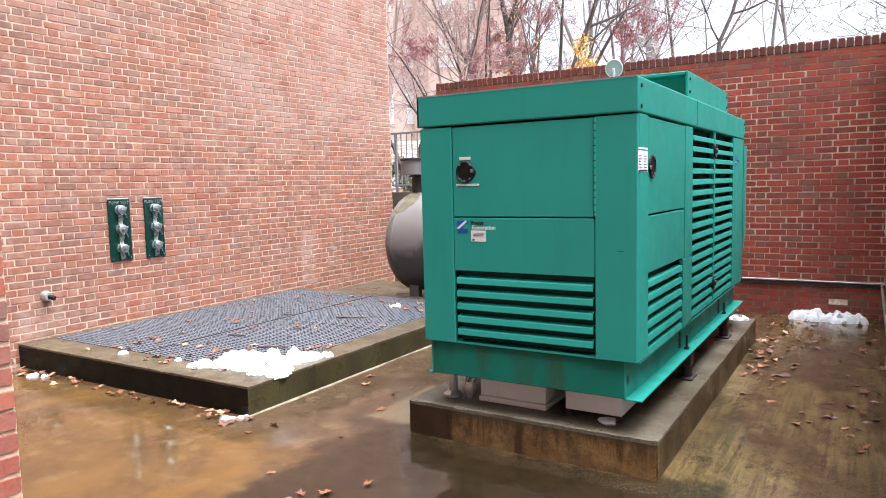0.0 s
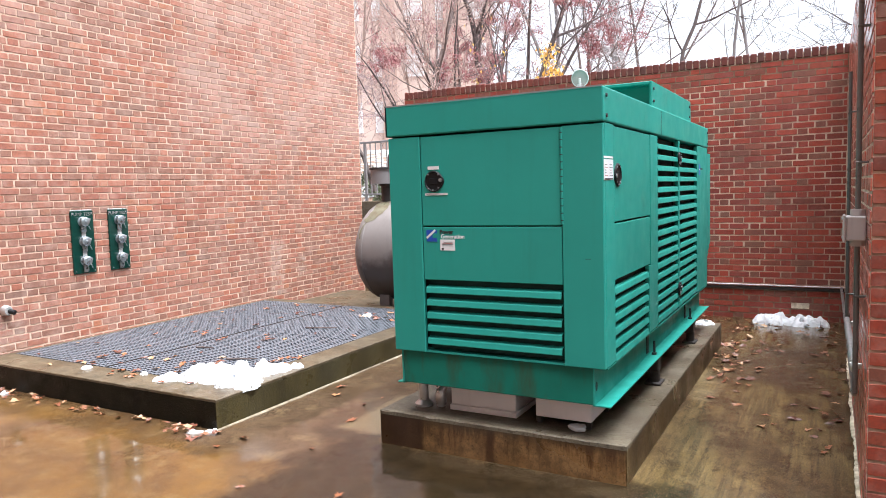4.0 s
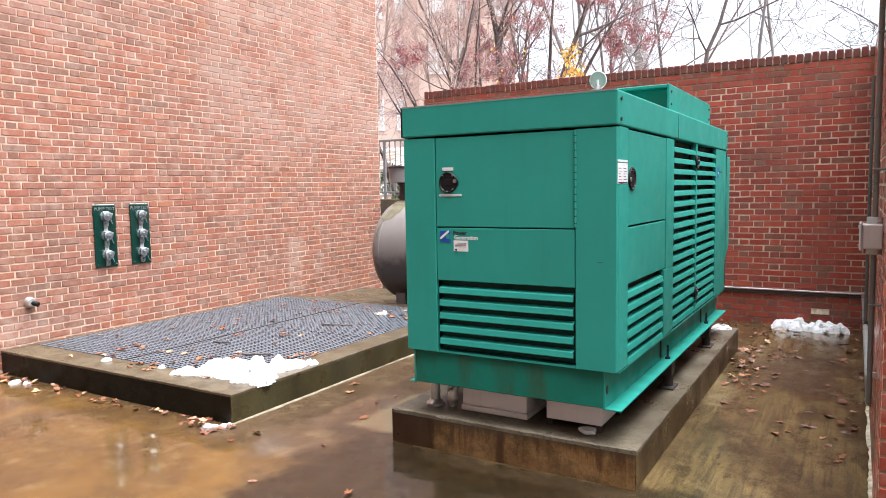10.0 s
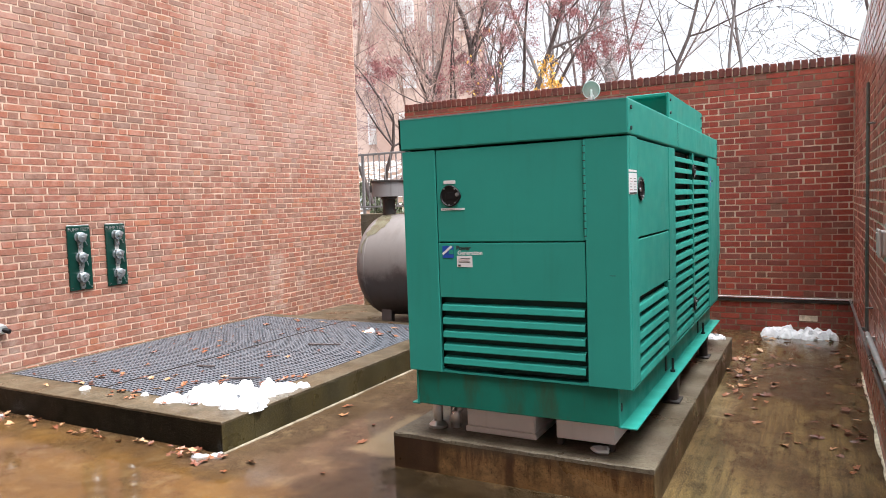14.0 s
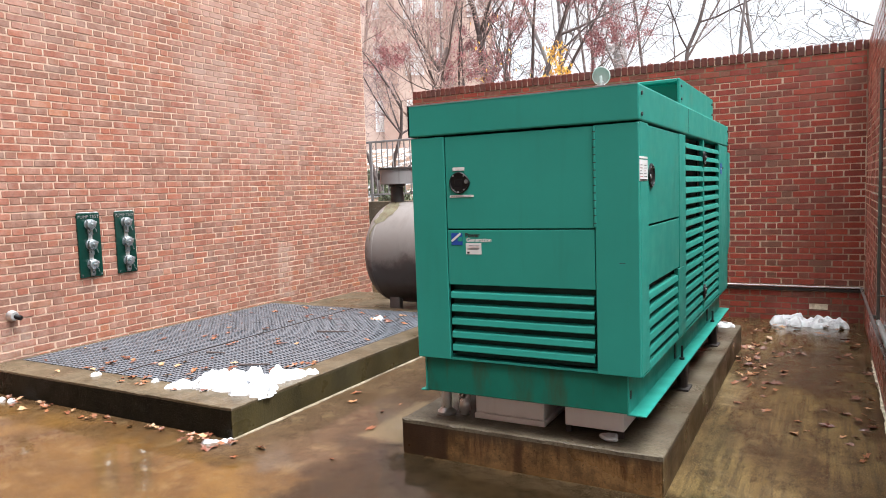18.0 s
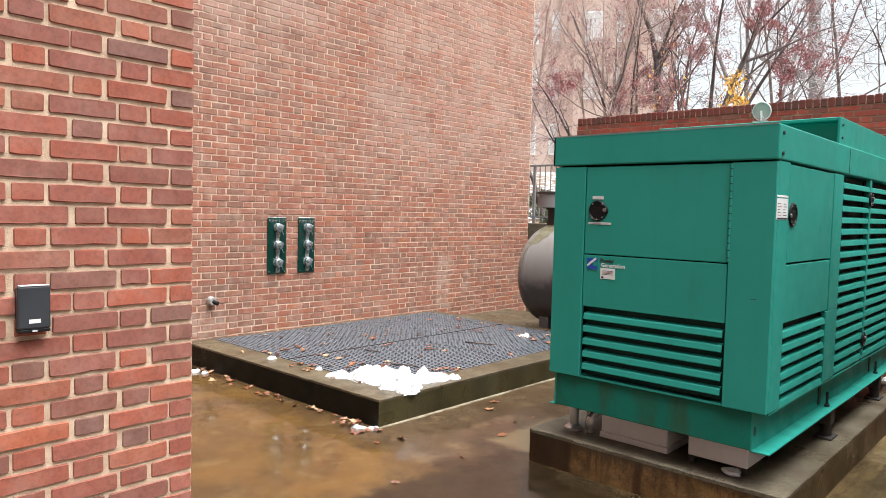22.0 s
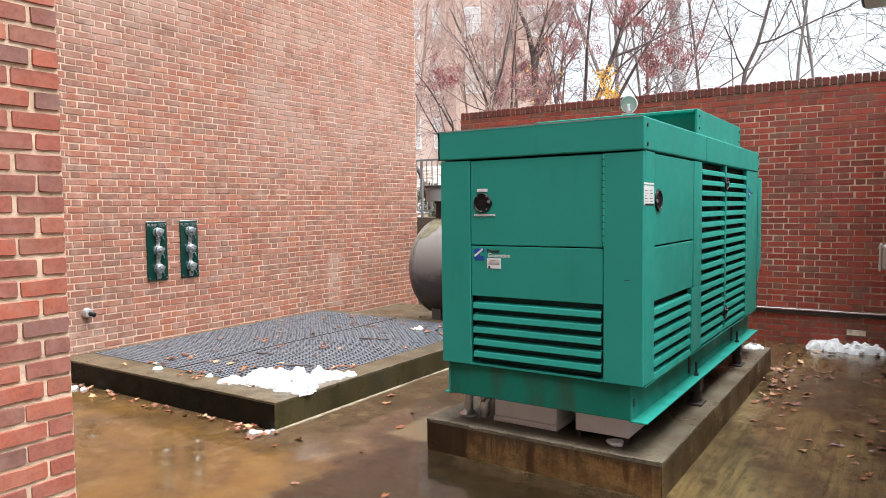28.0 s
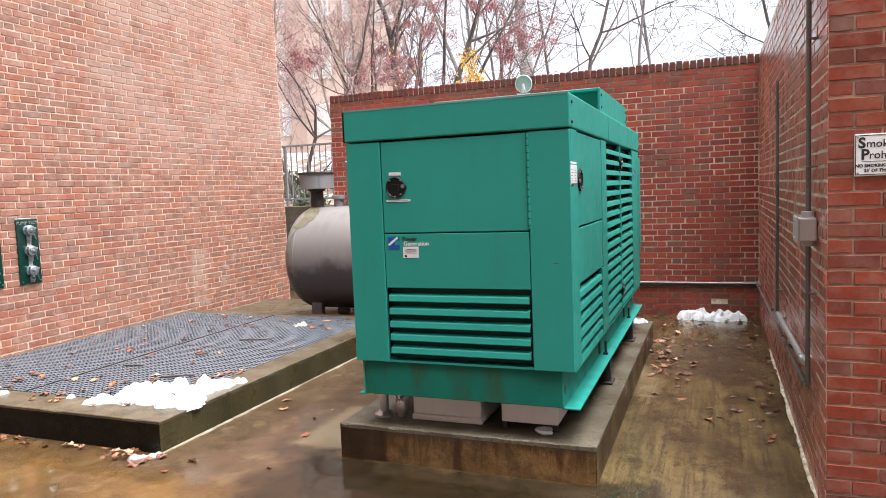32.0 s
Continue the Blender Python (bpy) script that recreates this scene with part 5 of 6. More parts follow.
conduit("conduit", [(CX - 0.002, 2.12, 2.27), (CX - 0.002, 2.12, 0.585)], 0.011, CONDUIT, "grey steel conduit ending open near the wall top", [((CX, 2.12, 2.0), "z"), ((CX, 2.12, 0.75), "z")])
conduit("conduit", [(CX, 2.10, 0.575), (CX, 0.44, 0.62), (CX, 0.37, 0.66)], 0.017, GALV, "galvanised conduit along the foot of the side wall", [((CX, 0.52, 0.62), "y"), ((CX, 1.9, 0.58), "y")])
# dark strip stands in for the shadow band below the thin conduit
solid("wall_strip", B(-4.33, EAST - 0.01, NORTH - 0.022, NORTH - 0.0045, 0.336, 0.370, 0.003), IRON, "dark strip drawn as the shade under the back wall conduit", "strip", at=(-1.6, NORTH - 0.012, 0.336))
conduit("conduit", [(EAST - 0.012, NORTH - 0.022, 0.384), (-4.33, NORTH - 0.022, 0.390)], 0.008, GREY_BOX, "thin pale conduit along the foot of the back wall")
jb = thing("junction_box", (CX, 0.30, 1.25), "grey cast junction box on a wall conduit", "electrical box")
part("body", B(EAST - 0.090, EAST - 0.008, 0.235, 0.365, 1.262, 1.375, 0.008, 2), CAST_BOX, jb)
part("cover", B(EAST - 0.100, EAST - 0.089, 0.222, 0.378, 1.255, 1.382, 0.004), CAST_BOX, jb)
part("hub", R((CX, 0.30, 1.235), (CX, 0.30, 1.265), 0.032, 16), CAST_BOX, jb, smooth=40)
part("hub", R((CX, 0.30, 1.372), (CX, 0.30, 1.405), 0.032, 16), CAST_BOX, jb, smooth=40)
for z in (1.275, 1.362):
    part("screw", R((EAST - 0.100, 0.30, z), (EAST - 0.105, 0.30, z), 0.006, 8), CHROME, jb)
lamp = thing("wall_light", (CX, 0.33, 2.53), "dark bronze wall light on top of a conduit", "wall light")
bm = B(EAST - 0.20, EAST - 0.009, 0.21, 0.45, 2.53, 2.74, 0.008)
for v in bm.verts:
    if v.co.z > 2.65 and v.co.x < EAST - 0.1:
        v.co.x += 0.07
part("housing", bm, IRON, lamp)
part("lens", B(EAST - 0.185, EAST - 0.03, 0.225, 0.435, 2.522, 2.532), GREY_BOX, lamp)
solid("vent_brick", B(0.62, 0.80, NORTH - 0.014, NORTH + 0.01, 0.135, 0.195, 0.004), LIME, "pale block set into the foot of the brick wall", "vent", at=(0.71, NORTH, 0.135))

# ---- sign on the pier ----
SXA, SXB, SZA, SZB = 1.240, 1.492, 1.566, 1.746
sign = thing("smoking_sign", (1.366, PIER_Y, SZA), "white enamel no-smoking sign with black letters and border", "sign")
SYF = PIER_Y - 0.014
part("board", B(SXA, SXB, SYF, PIER_Y + 0.004, SZA, SZB, 0.002), SIGN_WHITE, sign)
bm = bmesh.new()
for s in ((SXA + 0.003, SXB - 0.003, SZB - 0.008, SZB - 0.005), (SXA + 0.003, SXB - 0.003, SZA + 0.005, SZA + 0.008), (SXA + 0.003, SXA + 0.006, SZA + 0.005, SZB - 0.005), (SXB - 0.006, SXB - 0.003, SZA + 0.005, SZB - 0.005)):
    box(bm, s[0], s[1], SYF - 0.001, SYF + 0.001, s[2], s[3])
part("border", bm, INK, sign)
SM = lambda x, z: Matrix.Translation((x, SYF - 0.0008, z)) @ FACE_FRONT
lettering("words", "S", 0.062, SM(SXA + 0.028, SZB - 0.040), INK, sign, 0.002)
lettering("words", "moking", 0.046, SM(SXA + 0.112, SZB - 0.043), INK, sign, 0.0003)
lettering("words", "P", 0.062, SM(SXA + 0.040, SZB - 0.090), INK, sign, 0.002)
lettering("words", "rohibited", 0.046, SM(SXA + 0.140, SZB - 0.092), INK, sign, 0.0003)
part("rule", B(SXA + 0.03, SXB - 0.03, SYF - 0.001, SYF + 0.001, SZB - 0.119, SZB - 0.117), INK, sign)
lettering("words", "NO SMOKING IN OR WITHIN", 0.0185, SM((SXA + SXB) / 2, SZB - 0.136), INK, sign, 0.0006)
lettering("words", "25' OF THE BUILDING", 0.0185, SM((SXA + SXB) / 2, SZB - 0.157), INK, sign, 0.0006)
ring = lathe([(0.0195, SYF - 0.001), (0.022, SYF - 0.001), (0.022, SYF + 0.001), (0.0195, SYF + 0.001)], (SXB - 0.034, 0, SZB - 0.040), "y", 24)
bmesh.ops.delete(ring, geom=[f for f in ring.faces if len(f.verts) > 4], context="FACES")
part("ban_ring", ring, RED_INK, sign)
bm = B(-0.020, 0.020, -0.001, 0.001, -0.0013, 0.0013)
place(bm, Matrix.Translation((SXB - 0.034, SYF, SZB - 0.040)) @ Matrix.Rotation(radians(45), 4, "Y"))
part("ban_bar", bm, RED_INK, sign)
part("cigarette", B(SXB - 0.049, SXB - 0.021, SYF - 0.0012, SYF + 0.001, SZB - 0.045, SZB - 0.041), INK, sign)
for x in (SXA + 0.012, SXB - 0.012):
    for z in (SZA + 0.012, SZB - 0.014):
        part("screw", R((x, SYF, z), (x, SYF - 0.004, z), 0.004, 8), CHROME, sign)

# ---- card reader on the near corner wall ----
reader = thing("card_reader", (NEAR_X, -2.880, 1.19), "black plastic card reader on the brick corner wall", "card reader")
part("back_box", B(NEAR_X + 0.004, NEAR_X + 0.024, -2.923, -2.839, 1.190, 1.320, 0.004), BLACK, reader)
bm = B(NEAR_X + 0.024, NEAR_X + 0.046, -2.926, -2.837, 1.196, 1.326, 0.006, 2)
part("cover", bm, CHARCOAL, reader)
part("top_edge", B(NEAR_X + 0.02, NEAR_X + 0.0465, -2.919, -2.843, 1.3255, 1.3275), GREY_BOX, reader)
part("base_strip", B(NEAR_X + 0.02, NEAR_X + 0.044, -2.924, -2.838, 1.186, 1.196, 0.002), BLACK, reader)
part("label", B(NEAR_X + 0.045, NEAR_X + 0.047, -2.897, -2.866, 1.214, 1.226), GREY_BOX, reader, "small silver label")
part("indicator", B(NEAR_X + 0.043, NEAR_X + 0.0455, -2.888, -2.874, 1.1885, 1.1925), WHITE, reader)


# ---- snow ----
def snow_heap(name, blobs, z, label, cell=0.012):
    """Melting snow: rounded lumps (x, y, radius, height) run together on a level."""
    xs0, xs1 = min(b[0] - b[2] for b in blobs) - 0.05, max(b[0] + b[2] for b in blobs) + 0.05
    ys0, ys1 = min(b[1] - b[2] for b in blobs) - 0.05, max(b[1] + b[2] for b in blobs) + 0.05
    nx, ny = int((xs1 - xs0) / cell), int((ys1 - ys0) / cell)
    bm, grid = bmesh.new(), {}
    def height(x, y):
        wob = noise.noise((x * 9, y * 9, z)) * 0.03 + noise.noise((x * 30, y * 30, 2.0)) * 0.02
        best = -1.0
        for bx_, by_, r, h in blobs:
            d = math.hypot(x - bx_, y - by_) + wob
            if d < r and (r < 0.04 or noise.noise((x * 16, y * 16, 8.0)) > -0.36):
                best = max(best, h * math.sqrt(max(0.0, 1 - (d / r) ** 2)) * (1 + 0.4 * noise.noise((x * 15, y * 15, 5.0)) + 0.15 * noise.noise((x * 42, y * 42, 1.0))))
        return best
    for i in range(nx + 1):
        for j in range(ny + 1):
            x, y = xs0 + i * cell, ys0 + j * cell
            h = height(x, y)
            grid[i, j] = (bm.verts.new((x, y, z + max(h, -0.012))), h)
    for i in range(nx):
        for j in range(ny):
            q = [grid[i, j], grid[i + 1, j], grid[i + 1, j + 1], grid[i, j + 1]]
            if any(h > 0 for _, h in q):
                bm.faces.new([v for v, _ in q])
    bmesh.ops.delete(bm, geom=[v for v in bm.verts if not v.link_faces], context="VERTS")
    c = (sum(b[0] for b in blobs) / len(blobs), sum(b[1] for b in blobs) / len(blobs), z)
    return solid(name, bm, SNOW, label, "snow", smooth=60, at=c)


def scatter_blobs(n, x0, x1, y0, y1, r0, r1, h0, h1, seed):
    rng = random.Random(seed)
    return [(rng.uniform(x0, x1), rng.uniform(y0, y1), rng.uniform(r0, r1), rng.uniform(h0, h1)) for _ in range(n)]


snow_heap("snow_mound", scatter_blobs(25, -3.20, -2.70, 0.0, 0.44, 0.045, 0.078, 0.035, 0.095, 4) + [(-3.3, 0.02, 0.085, 0.045), (-3.38, -0.02, 0.055, 0.025), (-2.62, 0.08, 0.075, 0.07), (-2.66, 0.18, 0.08, 0.08), (-2.72, 0.56, 0.10, 0.045), (-2.76, 0.46, 0.09, 0.06)], PZ, "melting white snow heap on the kerb corner")
snow_heap("snow_mound", scatter_blobs(34, 0.34, 1.0, 4.80, 5.02, 0.05, 0.10, 0.05, 0.10, 9), 0.0, "grainy snow heap at the foot of the back wall")
for x, y, r, h, z, lb in (
        (-5.05, -0.34, 0.04, 0.02, 0.0, "small snow patch by the kerb"),
        (-4.93, -0.32, 0.03, 0.02, 0.0, "small snow patch by the kerb"), (-0.05, 3.47, 0.085, 0.045, 0.212, "small snow patch on the plinth"),
        (-3.44, 2.74, 0.055, 0.03, PZ, "small snow clump on the grating"), (-3.62, 0.03, 0.035, 0.03, PZ, "small snow crumb on the kerb"),
        (-4.25, -0.02, 0.03, 0.02, PZ, "small snow crumb on the kerb"), (-2.66, 0.66, 0.05, 0.03, PZ, "small snow crumb on the kerb")):
    snow_heap("snow_patch", [(x, y, r, h)], z, lb, 0.008)
snow_heap("snow_patch", [(-2.70 + 0.012 * i, -0.345 + 0.009 * i + 0.008 * math.sin(i * 2.1), 0.024 - 0.0012 * abs(i - 5), 0.013 + 0.004 * math.cos(i * 1.7)) for i in range(12)], 0.0, "ragged sliver of slushy snow by the kerb corner", 0.006)


# ---- fallen leaves ----
def leaf_shape(rng, size):
    """A crumpled oak or maple leaf: pointed lobes about a midrib, with a stalk."""
    lobes, fat = rng.choice((5, 5, 7)), rng.uniform(0.55, 0.95)
    curl, fold = rng.uniform(-0.1, 0.4), rng.uniform(-0.3, 0.35)
    verts, faces = [(0, 0, 0.004 + size * 0.06)], []
    count = lobes * 2
    for i in range(count):
        a = math.pi * (2 * i + 1) / count + rng.uniform(-0.12, 0.12)
        r = size * (rng.uniform(0.7, 1.15) if i % 2 == 0 else rng.uniform(0.4, 0.7))
        x, y = r * math.cos(a) * 1.15, r * math.sin(a) * fat
        verts.append((x, y, 0.003 + max(0.0, curl * abs(y) + fold * max(0.0, x) * 0.5 + rng.uniform(0, 0.28) * size)))
    for i in range(count):
        faces.append((0, 1 + i, 1 + (i + 1) % count))
    k = len(verts)
    verts += [(-size * 0.3, 0.0015, 0.006), (-size * 0.3, -0.0015, 0.006), (-size * 1.6, rng.uniform(-0.01, 0.01), 0.004)]
    faces.append((k, k + 1, k + 2))
    return verts, faces


LEAF_MESHES = []
leaf_rng = random.Random(21)
for _ in range(10):
    me = bpy.data.meshes.new("fallen_leaf")
    v, f = leaf_shape(leaf_rng, 0.040)
    me.from_pydata(v, [], f)
    me.materials.append(DEAD_LEAF)
    LEAF_MESHES.append(me)


def drop_leaf(x, y, z, group, label):
    ob = new("fallen_leaf", leaf_rng.choice(LEAF_MESHES))
    ob.location = (x, y, z + 0.001)
    ob.rotation_euler = (leaf_rng.uniform(-0.15, 0.15), leaf_rng.uniform(-0.15, 0.15), leaf_rng.uniform(0, 6.3))
    s = leaf_rng.uniform(0.5, 1.25)
    ob.scale = (s, s, s)
    tagged(ob, label, "leaf", group)


for n, x0, x1, y0, y1, z, g, lb in (
        (9, -2.3, 0.3, -1.5, -0.25, 0.0, "leaves on the yard floor", "wet fallen leaf on the concrete floor"),
        (46, 0.2, 1.05, 0.6, 4.7, 0.0, "leaves on the yard floor", "wet fallen leaf on the concrete floor"),
        (18, 0.12, 0.5, 2.3, 4.7, 0.0, "leaves on the yard floor", "wet fallen leaf on the concrete floor"),
        (9, -2.45, -1.55, -0.3, 1.6, 0.0, "leaves on the yard floor", "wet fallen leaf on the concrete floor"),
        (60, -5.3, -2.9, 0.1, 3.2, PZ + 0.003, "leaves on the grating", "brown fallen leaf on the grating and kerb"),
        (40, -4.7, -3.0, -0.12, 0.5, PZ + 0.003, "leaves on the grating", "brown fallen leaf on the grating and kerb"),
        (10, -3.0, -2.75, 0.55, 1.0, PZ + 0.003, "leaves on the grating", "brown fallen leaf on the grating and kerb"),
        (14, -3.6, -2.8, 2.6, 3.3, PZ + 0.003, "leaves on the grating", "brown fallen leaf on the grating and kerb")):
    for _ in range(n):
        drop_leaf(leaf_rng.uniform(x0, x1), leaf_rng.uniform(y0, y1), z, g, lb)


def litter(name, spots, label):
    """Drifts of leaves too many to count."""
    verts, faces = [], []
    for n, x0, x1, y0, y1, z, deep in spots:
        for _ in range(n):
            v, f = leaf_shape(leaf_rng, leaf_rng.uniform(0.022, 0.042))
            m = Matrix.Translation((leaf_rng.uniform(x0, x1), leaf_rng.uniform(y0, y1), z + leaf_rng.uniform(0.002, deep))) @ Euler((leaf_rng.uniform(-0.4, 0.4), leaf_rng.uniform(-0.4, 0.4), leaf_rng.uniform(0, 6))).to_matrix().to_4x4()
            k = len(verts)
            verts += [m @ Vector(p) for p in v]
            faces += [tuple(k + i for i in q) for q in f]
    me = bpy.data.meshes.new(name)
    me.from_pydata(verts, [], faces)
    me.materials.append(DEAD_LEAF)
    tagged(new(name, me), label, "leaves", kind="stuff")


litter("leaf_litter", [(22, -5.4, -4.6, -0.44, -0.26, 0, 0.02), (26, -4.6, -3.0, -0.38, -0.26, 0, 0.015), (18, -2.92, -2.70, -0.40, -0.27, 0, 0.05), (9, -2.62, -2.25, -0.5, -0.25, 0, 0.006)], "drift of brown leaves along the kerb foot")
litter("leaf_litter", [(45, 0.11, 0.32, 2.2, 4.5, 0, 0.012), (50, -0.3, 1.1, 4.6, 5.08, 0, 0.02), (26, 0.95, 1.12, 1.2, 4.6, 0, 0.02)], "brown leaves blown against the walls")

# twigs on the grating
for x0, y0, x1, y1 in ((-3.98, 0.85, -3.80, 0.88), (-3.36, 0.62, -3.12, 0.72), (-3.62, 1.92, -3.30, 2.02)):
    solid("twig", R((x0, y0, PZ + 0.012), (x1, y1, PZ + 0.014), 0.009, 7, 0.006), BARK_DARK, "dark wet twig lying on the grating", "twig", "twigs on the grating", at=(x0, y0, PZ + 0.004))

# ---- terrace, railing and slope behind the back wall ----
def snowy_ground():
    k = Nodes("snowy_leaf_ground", 0.8)
    tone = k.mix(k.ramp(k.noise(9, 5, 0.6), (0.4, 0.0), (0.65, 1.0)), rgb(0.22, 0.12, 0.075), rgb(0.10, 0.075, 0.05))
    k.color(k.mix(k.ramp(k.noise(2.2, 6, 0.7), (0.50, 0.0), (0.56, 1.0)), tone, rgb(0.66, 0.67, 0.70)))
    return k.bump(k.noise(12, 5), 0.6, 0.05).m


SLOPE = snowy_ground()
RAIL_Y = 6.75


def terrace():
    bm, rows = bmesh.new(), []
    for y, z in ((6.6, 1.38), (8.0, 1.45), (11, 2.0), (16, 3.0), (24, 3.6), (40, 3.8), (90, 4.0)):
        rows.append([bm.verts.new((x, y, z + (0 if y < 7 else random.uniform(-0.12, 0.12)))) for x in (-70, -40, -20, -12, -9, -7, -5.5, -4, -2, 2, 8, 20, 60)])
    for a, b in zip(rows, rows[1:]):
        for i in range(12):
            bm.faces.new((a[i], a[i + 1], b[i + 1], b[i]))
    return solid("slope", bm, SLOPE, "leaf-strewn slope with patches of snow", "ground", kind="structure", smooth=60)


terrace()
solid("retaining_wall", B(-40, 30, 6.45, 6.75, 0, 1.42, 0.01), KERB, "dark concrete retaining wall below the railing", "wall", kind="structure")


def railing(x0, x1):
    r = thing("railing", ((x0 + x1) / 2, RAIL_Y, 1.42), "grey metal railing on top of the retaining wall", "railing")
    part("top_rail", B(x0, x1, RAIL_Y - 0.02, RAIL_Y + 0.02, 2.43, 2.465, 0.004), GREY_PAINT, r)
    part("bottom_rail", B(x0, x1, RAIL_Y - 0.015, RAIL_Y + 0.015, 1.52, 1.55, 0.003), GREY_PAINT, r)
    n = int((x1 - x0) / 0.115)
    for i in range(n + 1):
        x = x0 + i * (x1 - x0) / n
        if i % 12 == 0:
            part("post", B(x - 0.022, x + 0.022, RAIL_Y - 0.022, RAIL_Y + 0.022, 1.42, 2.43, 0.003), GREY_PAINT, r)
        else:
            part("baluster", B(x - 0.008, x + 0.008, RAIL_Y - 0.008, RAIL_Y + 0.008, 1.55, 2.43), GREY_PAINT, r)


railing(-9.0, -2.2)


# ---- trees ----
def tube(verts, faces, pts, radii, sides):
    """Adds a tapered tube through pts."""
    k0 = None
    for p, (q, r) in enumerate(zip(pts, radii)):
        d = (pts[min(p + 1, len(pts) - 1)] - pts[max(p - 1, 0)]).normalized()
        a = d.orthogonal().normalized()
        b = d.cross(a)
        k = len(verts)
        verts += [q + (a * math.cos(2 * math.pi * i / sides) + b * math.sin(2 * math.pi * i / sides)) * r for i in range(sides)]
        if k0 is not None:
            faces += [(k0 + i, k0 + (i + 1) % sides, k + (i + 1) % sides, k + i) for i in range(sides)]
        k0 = k


def tree(at, height, stems, girth, bark_mat, label, seed, leaf=None, leaf_count=0, leaf_size=0.06, open_angle=38, dense=2.6, depth=4, lean=0.0, droop=0.0, bare=0.3, clumps=0, clump_low=2.0, clump_high=3.9, clump_r=0.6, clump_weight=1.6, finest=0.0045, twig_mat=None, crooked=0.07):
    """Stems, limbs and arching twigs as tapered tubes, with small separate leaves. bare: how much of a stem has no limbs."""
    rng = random.Random(seed)
    t = thing("tree", at, label, "tree", "trees behind the wall")
    thick, thin, tips = ([], []), ([], []), []

    def grow(p, d, length, r, level):
        n = max(3, min(9, int(length / (0.45 if level < 2 else 0.16))))
        wander, lift = (crooked, 0.10, 0.16, 0.20, 0.22)[min(level, 4)], (0.03, 0.05, 0.02, -0.01, -0.02)[min(level, 4)] - droop * 0.12 * (level > 0)
        pts, radii, ways = [p.copy()], [r], [d.copy()]
        for i in range(n):
            d = (d + Vector((rng.gauss(0, 1), rng.gauss(0, 1), rng.gauss(0, 0.8))) * wander + Vector((0, 0, lift))).normalized()
            p = p + d * (length / n)
            pts.append(p.copy())
            ways.append(d.copy())
            radii.append(max(finest, r * (1 - 0.8 * (i + 1) / n)))
        tube(*(thick if level < 2 else thin), pts, radii, 7 if level < 1 else 5 if level < 2 else 3)
        if level >= depth - 1:
            tips.extend(pts[1:])
        if level < depth and length > 0.3:
            start = bare if level == 0 else 0.15
            for c in range(max(2, int(length * dense * (1.0, 2.2, 3.2, 3.0)[min(level, 3)] + rng.random()))):
                s = start + (1 - start) * rng.random()
                i = min(n, max(1, round(s * n)))
                away = ways[i].orthogonal().normalized()
                away.rotate(Matrix.Rotation(rng.uniform(0, 2 * math.pi), 3, ways[i]))
                a = radians(open_angle * rng.uniform(0.6, 1.5))
                nd = (ways[i] * math.cos(a) + away * math.sin(a)).normalized()
                grow(pts[i], nd, length * rng.uniform(0.32, 0.62) * (1.15 - 0.6 * s), radii[i] * rng.uniform(0.4, 0.7), level + 1)

    for s in range(stems):
        a = 2 * math.pi * s / stems + rng.uniform(0, 1)
        tip = 0.06 if stems == 1 else rng.uniform(0.15, 0.42)
        grow(Vector((math.cos(a), math.sin(a), 0)) * (0.0 if stems == 1 else girth * 0.9), Vector((math.cos(a) * tip + lean, math.sin(a) * tip, 1)).normalized(), height * rng.uniform(0.75, 1.0), girth * rng.uniform(0.7, 1.0), 0)
    for nm, (v, f) in (("trunk", thick), ("twig_mass", thin)):
        me = bpy.data.meshes.new(nm)
        me.from_pydata(v, [], f)
        me.materials.append(bark_mat if nm == "trunk" else twig_mat or bark_mat)
        me.shade_smooth()
        ob = new(nm, me)
        ob.parent = t
        if nm == "twig_mass":
            tagged(ob, kind="stuff")
    if leaf and tips:
        v, f = [], []
        if clumps:                           # most leaves hang on in a few clusters
            levels = [rng.uniform(clump_low, clump_high) for _ in range(clumps)]
            hearts = [min(rng.sample(tips, min(len(tips), 60)), key=lambda q: abs(q.z - h)) for h in levels]
            near = [q for q in tips if min((q - h).length for h in hearts) < clump_r]
            tips = near * max(1, int(clump_weight * len(tips) / max(1, len(near)))) + tips
        for _ in range(leaf_count):
            p = rng.choice(tips) + Vector((rng.gauss(0, 0.05), rng.gauss(0, 0.05), rng.gauss(0, 0.05)))
            m = Matrix.Translation(p) @ Euler((rng.uniform(0, 6), rng.uniform(0, 6), rng.uniform(0, 6))).to_matrix().to_4x4()
            s, k = leaf_size * rng.uniform(0.6, 1.3), len(v)
            v += [m @ Vector(q) for q in ((-s, 0, 0), (0, -s * 0.45, s * 0.15), (s, 0, 0), (0, s * 0.45, s * 0.15))]
            f.append((k, k + 1, k + 2, k + 3))
        me = bpy.data.meshes.new("crown")
        me.from_pydata(v, [], f)
        me.materials.append(leaf)
        ob = new("crown", me)
        ob.parent = t
        tagged(ob, kind="stuff")
    return t


def ground_at(y):
    return float(np.interp(y, (6.6, 8, 11, 16, 24, 40, 90), (1.38, 1.45, 2.0, 3.0, 3.6, 3.8, 4.0))) - 0.15


TWIG_TAN = bark("tan_twig", rgb(0.27, 0.185, 0.160), rgb(0.40, 0.29, 0.255))
TWIG_ROSE = bark("rosy_twig", rgb(0.20, 0.135, 0.130), rgb(0.31, 0.225, 0.215))
TWIG_GREY = bark("grey_twig", rgb(0.378, 0.343, 0.343), rgb(0.532, 0.497, 0.497))


